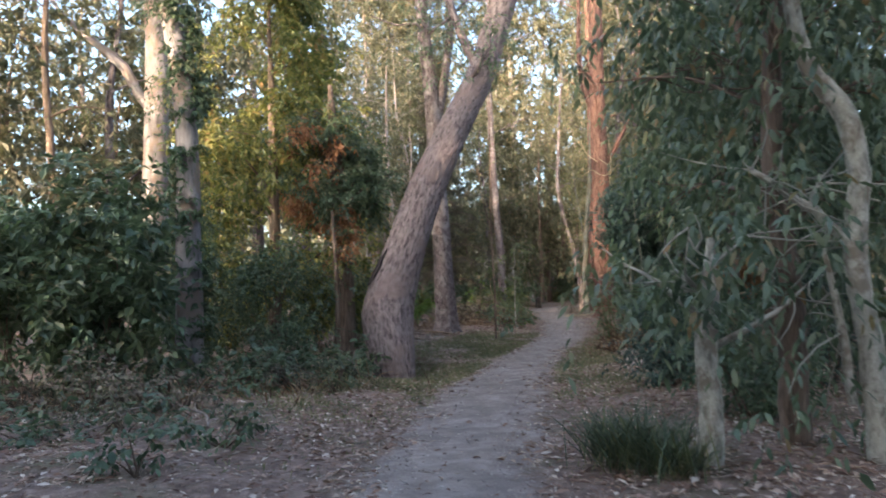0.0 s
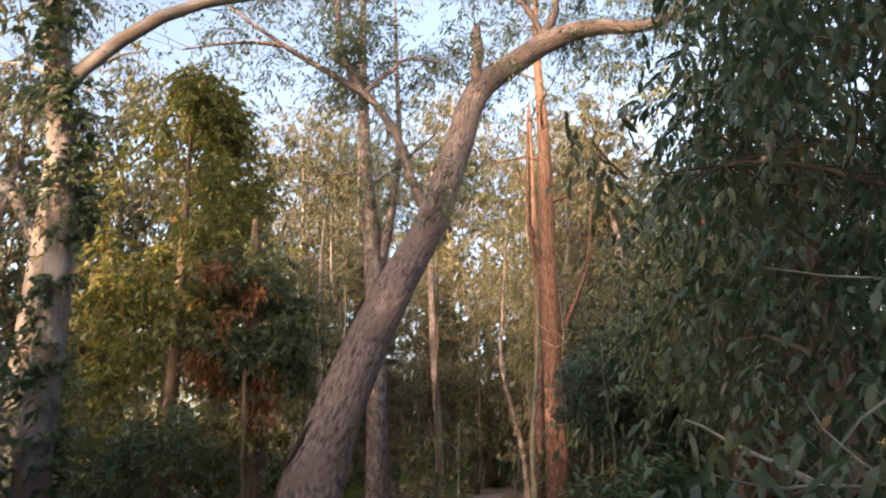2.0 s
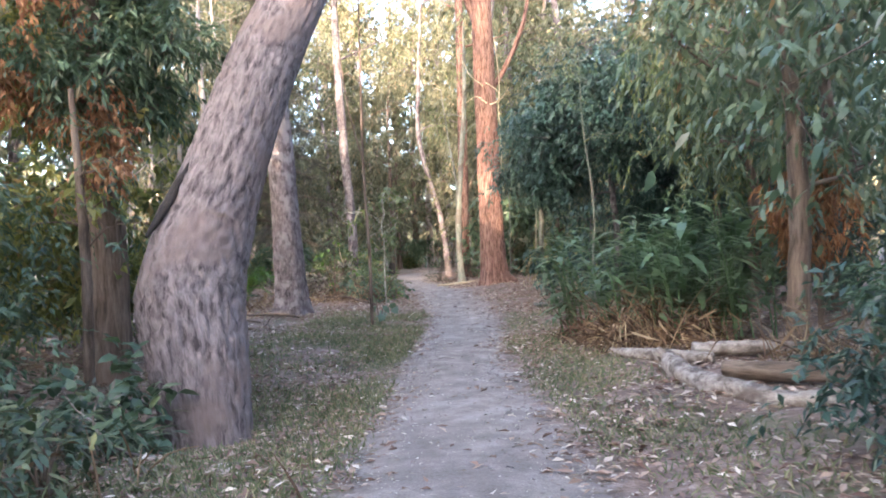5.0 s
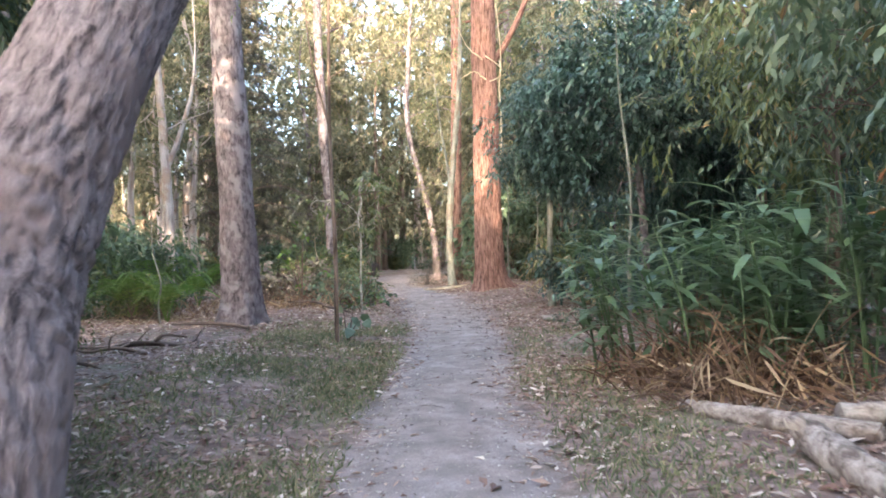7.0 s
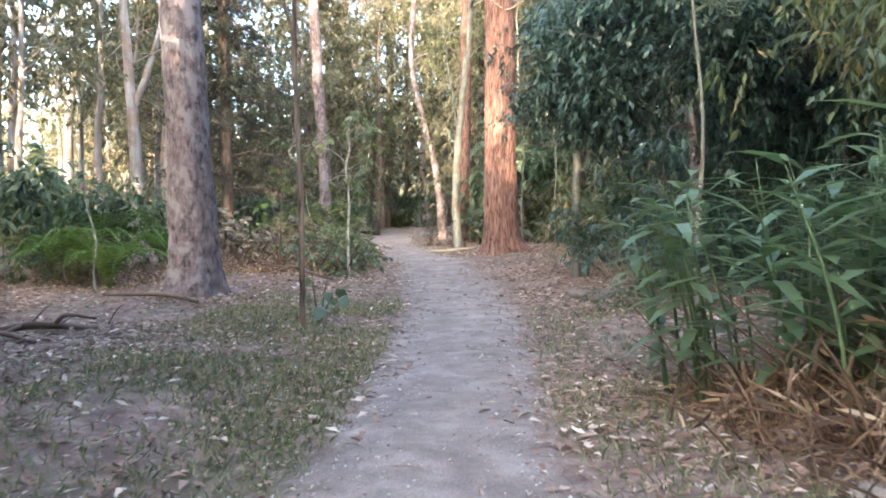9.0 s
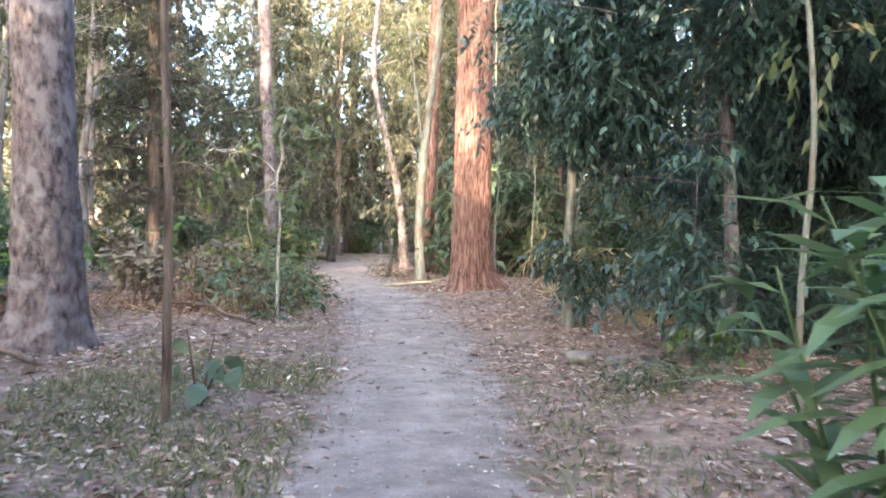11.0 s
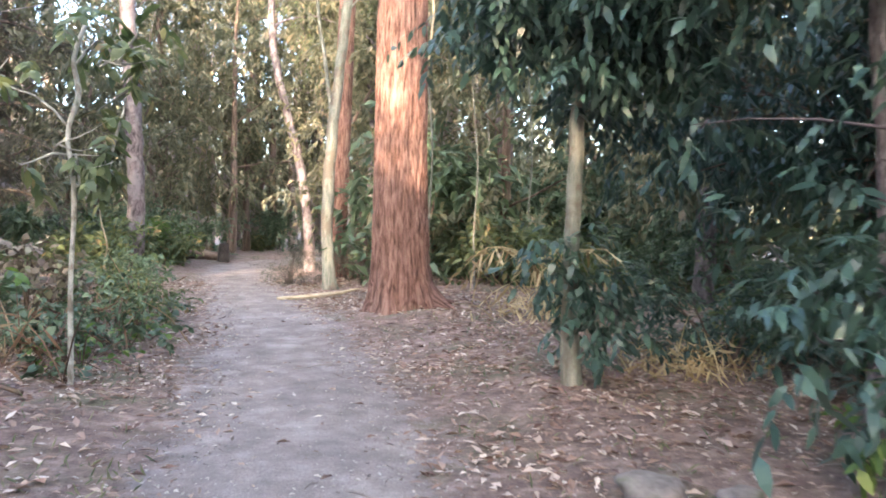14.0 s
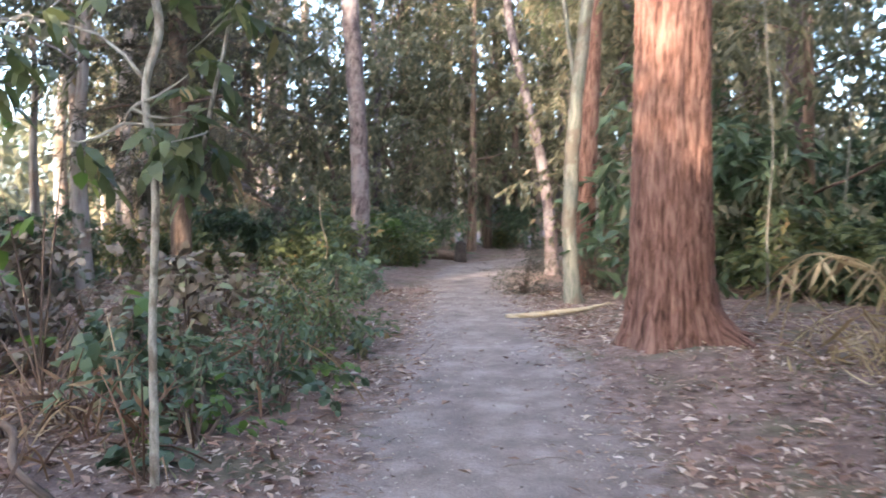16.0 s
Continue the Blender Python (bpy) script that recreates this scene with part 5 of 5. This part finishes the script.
log("dead_branch", [(0.55, 13.35, 0.02, 0.012), (0.3, 13.15, 0.1, 0.012), (0.15, 13.1, 0.32, 0.01), (0.2, 13.1, 0.5, 0.005)], B_DEAD, "pale dead twig standing in low plants", 511, 6, 16, category="branch", stubs=[[(0.17, 13.1, 0.3, 0.008), (0.0, 13.15, 0.42, 0.006), (-0.1, 13.2, 0.55, 0.003)]])
log("fallen_log", [(-0.6, 12.7, 0.06, 0.06), (-1.2, 12.8, 0.08, 0.065), (-2.0, 13.0, 0.08, 0.05)], B_DEAD, "pale fallen log half hidden in low plants", 512)
log("charred_stump", [(2.0, 49.6, -0.05, 0.22), (2.0, 49.6, 0.3, 0.19), (2.03, 49.6, 0.62, 0.17)], B_BLACK, "short black charred tree stump beside the path", 513, 18, 16, category="tree stump")
log("fallen_log", [(0.6, 50.2, 0.16, 0.16), (1.2, 50.0, 0.16, 0.17), (1.8, 49.9, 0.15, 0.15)], B_BROWN, "dark fallen log against the stump", 514)
log("leaning_dead_trunk", [(-1.2, 44.5, 0.6, 0.1), (-2.4, 44.4, 1.5, 0.1), (-3.8, 44.2, 2.5, 0.07)], B_GREY, "fallen grey trunk propped among saplings", 515)


def stone(x, y, r, h, seed):
    g = gen(seed)
    bm = bmesh.new()
    bmesh.ops.create_icosphere(bm, subdivisions=3, radius=1)
    for vert in bm.verts:
        n = noise.noise(vert.co * 1.6 + Vector((seed, 0, 0))) * 0.28 + noise.noise(vert.co * 4 + Vector((0, seed, 0))) * 0.08
        vert.co = vert.co * (1 + n)
        vert.co = Vector((vert.co.x * r, vert.co.y * r * 0.7, max(-0.5, min(0.75, vert.co.z)) * h))
    me = bpy.data.meshes.new("stone")
    bm.to_mesh(me)
    bm.free()
    me.materials.append(M_STONE)
    for p in me.polygons:
        p.use_smooth = True
    ob = tagged(new("stone", me), "flat mossy half-buried stone in leaf litter", "stone", "stones")
    ob.matrix_world = pose(x, y, gz(x, y) + h * 0.25, 0, 0, g.uniform(0, 180))


stone(5.6, 25.1, 0.24, 0.1, 1)
stone(5.95, 24.85, 0.16, 0.08, 2)

# ---------------------------------------------------------------- woods round about, in copies of a few kinds
def stand_in(name, seed, h, leaf, bark, label, r, limbs, clumps, leaves, wander=0.4):
    g = gen(seed)
    tr = [(0, 0, 0, 0.02 * h ** 0.9), *[(g.normal(0, wander) * k / 4, g.normal(0, wander) * k / 4, h * k / 4, 0.0185 * h ** 0.9 * (1 - k / 4.2)) for k in (1, 2, 3, 4)]]
    return build_tree(name, 0, -60 - seed, tr, bark, label, leaf, limbs, clumps, leaves, seed, 16, 8, None, 0.6, 0.42, twigs=False)


KINDS = [stand_in("woodland_tree", 601, 16, M_SUNNY, B_GREY, "tall woodland gum with sparse olive leaves", 2, (10, 0.22, 0.97, 3.4), (125, 0.9), (24, 0.34, 0.28)),
         stand_in("woodland_tree", 602, 15, M_SUNNY, B_PALE, "pale-trunked gum tree in open woodland", 2, (10, 0.3, 0.97, 3.2), (120, 0.9), (24, 0.34, 0.28)),
         stand_in("woodland_tree", 603, 11, M_SUNNY, B_BROWN, "leafy olive-green tree of the woodland", 2, (13, 0.1, 0.97, 2.8), (140, 0.8), (24, 0.36, 0.28)),
         stand_in("woodland_tree", 604, 7, M_SUNNY, B_BROWN, "leafy young tree of the woodland", 1.5, (12, 0.08, 0.97, 2.1), (130, 0.6), (26, 0.3, 0.21)),
         stand_in("woodland_sapling", 605, 9, M_SUNNY, B_PALE, "slim pale sapling of the woodland", 1, (6, 0.4, 0.97, 1.3), (40, 0.5), (28, 0.3, 0.2), 0.25)]
KINDS.append(stand_in("woodland_tree", 606, 21, M_SUNNY, B_ASH, "very tall grey gum with a high crown", 2, (11, 0.5, 0.97, 3.6), (180, 1.0), (30, 0.32, 0.25), 0.2))
SHRUBS = [shrub("woodland_shrub", 3, -70, 1.2, 1.7, M_BUSH, "green undergrowth shrub of the woodland", 611, 64, 24, 0.19, stems=5), shrub("woodland_shrub", 6, -70, 1.0, 1.1, M_OLIVE, "olive undergrowth shrub of the woodland", 612, 54, 24, 0.17, stems=5)]


def plant(kinds, count, lo, hi, seed, weights, clear, size=(0.75, 1.25), group="woods round about"):
    g = gen(seed)
    done, placed = 0, []
    while done < count:
        x, y = g.uniform(lo[0], hi[0]), g.uniform(lo[1], hi[1])
        if abs(x - path_x(y)) < clear or any((x - a) ** 2 + (y - b) ** 2 < 1.2 for a, b in placed):
            continue
        k = int(g.choice(len(weights), p=np.array(weights) / sum(weights)))
        s = g.uniform(*size)
        ob = copy_thing(kinds[k], pose(x, y, gz(x, y) - 0.06, 0, 0, g.uniform(0, 360)))
        ob.scale = (s, s, s * g.uniform(0.9, 1.15))
        tagged(ob, group=group)
        placed.append((x, y))
        done += 1


plant(KINDS, 3, (-13, 36), (-4, 50), 721, (1, 3, 0, 0, 0), 3.0, (1.0, 1.3))
plant(KINDS, 6, (6.5, 42), (12, 56), 722, (3, 2, 0, 0, 0), 3.0, (1.3, 1.6))
plant(KINDS, 20, (-18, 52), (20, 74), 701, (3, 3, 4, 4, 4), 2.6)
plant(KINDS, 18, (-5, 54), (9, 66), 715, (0, 2, 5, 5, 2), 2.0, (1.1, 1.5))
plant(KINDS, 8, (5.6, 42), (11, 56), 717, (3, 2, 2, 1, 0), 3.2, (1.0, 1.4))
plant(KINDS, 10, (-12, 46), (-0.5, 56), 718, (0, 1, 3, 4, 3), 2.6, (0.9, 1.3))
plant(KINDS, 13, (-22, 9), (-8, 26), 702, (3, 2, 4, 3, 1), 2.0)
plant(KINDS, 10, (-24, 26), (-6, 46), 716, (1, 3, 0, 0, 5), 2.0)
plant(KINDS, 4, (-26, 24), (-11, 46), 719, (3, 0, 3, 0, 0), 2.0, (0.9, 1.2))
plant(KINDS, 6, (10, 27), (15, 36), 720, (1, 1, 3, 1, 0), 2.0)
plant(KINDS, 13, (13, 8), (26, 40), 703, (3, 2, 4, 3, 1), 2.0)
plant(KINDS, 10, (8, 36), (16, 60), 704, (2, 2, 2, 3, 4), 3.0)
plant(KINDS, 8, (-7, 28), (-1.5, 48), 705, (0, 1, 0, 0, 5), 3.0)
# unseen tall gums, added so their crowns shade the trunks ahead from the sun
for x, y, s in ((-7.3, -4.5, 1.0), (-9.45, -2.0, 1.05), (-8.4, -6.8, 1.1), (-11.2, -5.0, 1.12), (-15.2, -5.5, 0.85)):
    high = copy_thing(KINDS[5], pose(x, y, gz(x, y) - 0.06, 0, 0, x * 40))
    high.scale = (s, s, s)
    tagged(high, group="woods round about")
plant(KINDS, 16, (-12, 60), (18, 72), 743, (0, 0, 0, 0, 0, 1), 2.5, (1.2, 1.6))
plant(KINDS, 6, (-16, 15), (-7, 25), 742, (3, 0, 4, 0, 0), 3.0, (1.0, 1.35))
plant(KINDS, 4, (-15, 24), (-6.5, 36), 741, (3, 0, 4, 0, 0), 3.0, (0.8, 1.2))
plant(SHRUBS, 24, (-7, 40), (14, 64), 711, (2, 2), 2.3)
plant(SHRUBS, 16, (-9, 20), (-2.6, 38), 712, (2, 2), 3.0)
plant(SHRUBS, 14, (9, 20), (16, 40), 713, (2, 2), 3.0)
plant(SHRUBS, 6, (8.6, 33), (12, 38), 714, (1, 1), 2.6, (0.5, 0.85))
plant(SHRUBS, 16, (6.8, 37), (13, 46), 731, (3, 1), 2.6, (1.1, 1.9))
plant(SHRUBS, 8, (-4, 40), (0.5, 50), 732, (1, 1), 2.0, (0.7, 1.2))
plant(KINDS, 6, (-26, -30), (28, -18), 706, (3, 2, 4, 3, 1), 0.0)
plant(KINDS, 6, (9, -12), (24, 4), 707, (3, 2, 4, 3, 1), 0.0)
# unseen trees behind the start, added to hold sun off the right-hand side
plant(KINDS, 15, (-8.8, -12), (3, -4), 708, (1, 1, 6, 0, 0), 0.0, (1.0, 1.4))
for ob in KINDS + SHRUBS:
    for o in (*ob.children_recursive, ob):
        bpy.data.objects.remove(o)


def far_woods(name, seed, n, place, size, mat, label):
    g = gen(seed)
    p = place(g, n)
    L = size * g.uniform(0.6, 1.4, n)
    v, f = blades(p, unit(g, n), unit(g, n), L, L * 0.6, 0.1)
    tagged(new(name, mesh_of(name, v, f, mat)), label, "trees", kind="stuff")


def ring(g, n):
    a, r = g.uniform(0, 2 * np.pi, n), g.uniform(78, 120, n)
    x, y = 3 + r * np.sin(a), 20 + r * np.cos(a)
    top = 11 + 4 * value_noise(a * 9 + 30, r * 0.05, 9, 0) + 3 * value_noise(a * 31 + 30, r * 0.1, 10, 0)
    return np.stack([x, y, height(x, y) + top * g.uniform(0, 1, n) ** 1.2], -1)


# unseen leaf wall, added to keep the low sun off the ground
def bank(g, n):
    x, y = g.uniform(-34, 30, n), g.uniform(-17, -13, n)
    top = 10.1 + 0.8 * value_noise(x * 0.3 + 60, y * 0.2 + 60, 14) + 0.5 * value_noise(x * 1.1 + 60, y + 60, 15)
    return np.stack([x, y, top * g.uniform(0, 1, n)], -1)


far_woods("far_woods", 801, 55000, ring, 1.4, M_SUNNY, "distant sunlit gum woods all round")
far_woods("thicket_behind", 802, 26000, bank, 0.8, M_BUSH, "unseen leaf wall added behind the path's start to block low sun")

# ---------------------------------------------------------------- litter and grass
def litter():
    g = gen(901)

    def share(x, y):
        away = np.abs(x - path_x(y)) / path_w(y)
        away = away + 0.28 * value_noise(x * 1.7 + 15, y * 1.7 + 15, 18) + 0.2 * value_noise(x * 5 + 15, y * 5 + 15, 19)
        return (0.06 + 0.94 * step(0.45, 1.35, away)) * (0.35 + 0.65 * step(-0.4, 0.4, value_noise(x * 0.8 + 30, y * 0.8 + 30, 16)))

    x, y = scatter(g, 215000, (-5, 1), (11, 40), share)
    n = len(x)
    a = g.uniform(0, 2 * np.pi, n)
    way = np.stack([np.cos(a), np.sin(a), g.normal(0.05, 0.16, n)], -1)
    up = unit(g, n) * 0.35 + np.array([0, 0, 1.0])
    L = 0.035 + 0.1 * g.uniform(0, 1, n) ** 1.9
    base = np.stack([x, y, height(x, y) + g.uniform(0.006, 0.035, n)], -1)
    v, f = blades(base, way, up, L, L * g.uniform(0.25, 0.5, n), g.uniform(-0.1, 0.25, n), False)
    tagged(new("leaf_litter", mesh_of("leaf_litter", v, f, M_LITTER)), "scattered dry brown and tan fallen leaves", "leaf litter", kind="stuff")
    x, y = scatter(g, 60000, (1, 2), (7, 42), lambda x, y: 0.3 + 0.7 * step(0.0, 0.7, np.abs(x - path_x(y)) / path_w(y)) - 0.85 * step(0.8, 1.5, np.abs(x - path_x(y)) / path_w(y)))
    n = len(x)
    L = g.uniform(0.012, 0.045, n)
    v, f = blades(np.stack([x, y, height(x, y) + 0.02], -1), unit(g, n) * np.array([1, 1, 0.25]), unit(g, n) * 0.4 + np.array([0, 0, 1.0]), L, L * g.uniform(0.4, 0.8, n), 0.1)
    tagged(new("path_crumbs", mesh_of("path_crumbs", v, f, M_CRUMB)), "crumbled leaf bits and grit on the path", "leaf litter", kind="stuff")
    x, y = scatter(g, 1800, (-3, 3), (10, 38), lambda x, y: np.where(np.abs(x - path_x(y)) < path_w(y) * 0.8, 0.12, 1.0))
    pieces = []
    for px, py in zip(x, y):
        b = g.uniform(0, 6.28)
        L = g.uniform(0.08, 0.35)
        d = np.array([math.cos(b), math.sin(b), 0]) * L
        z = gz(px, py) + 0.012
        pieces.append(tube([(px, py, z, 0.004), (px + d[0] * 0.5, py + d[1] * 0.5 + 0.02, z + 0.02, 0.004), (px + d[0], py + d[1], z + 0.008, 0.002)], 4, 4, closed=False))
    v, f = joined(pieces)
    tagged(new("fallen_twigs", mesh_of("fallen_twigs", v, f, B_DEAD)), "thin dry fallen twigs strewn on the ground", "twigs", kind="stuff")

    def lawn(x, y):
        d = (path_x(y) - x) / path_w(y)
        left = step(0.8, 1.15, d) * (1 - step(2.6, 5.2, d)) * step(8, 12, y) * (1 - step(23, 27, y))
        right = step(0.9, 1.3, -d) * (1 - step(2.0, 3.2, -d)) * step(10, 13, y) * (1 - step(21, 25, y)) * 0.6
        return np.maximum(left, right) * step(-0.75, 0.45, value_noise(x * 0.9 + 20, y * 0.9 + 20, 17)) * 0.9 + 0.02 * step(1.0, 1.3, np.abs(d))

    x, y = scatter(g, 330000, (-3, 6), (8, 32), lawn)
    n = len(x)
    base = np.stack([x, y, height(x, y)], -1)
    way = unit(g, n) * 0.8 + np.array([0, 0, 0.8])
    v, f = blades(base, way, unit(g, n), g.uniform(0.04, 0.11, n), g.uniform(0.006, 0.014, n), 0.2)
    tagged(new("grass", mesh_of("grass", v, f, M_GRASS)), "short thin green grass among dead leaves", "grass", kind="stuff")


litter()
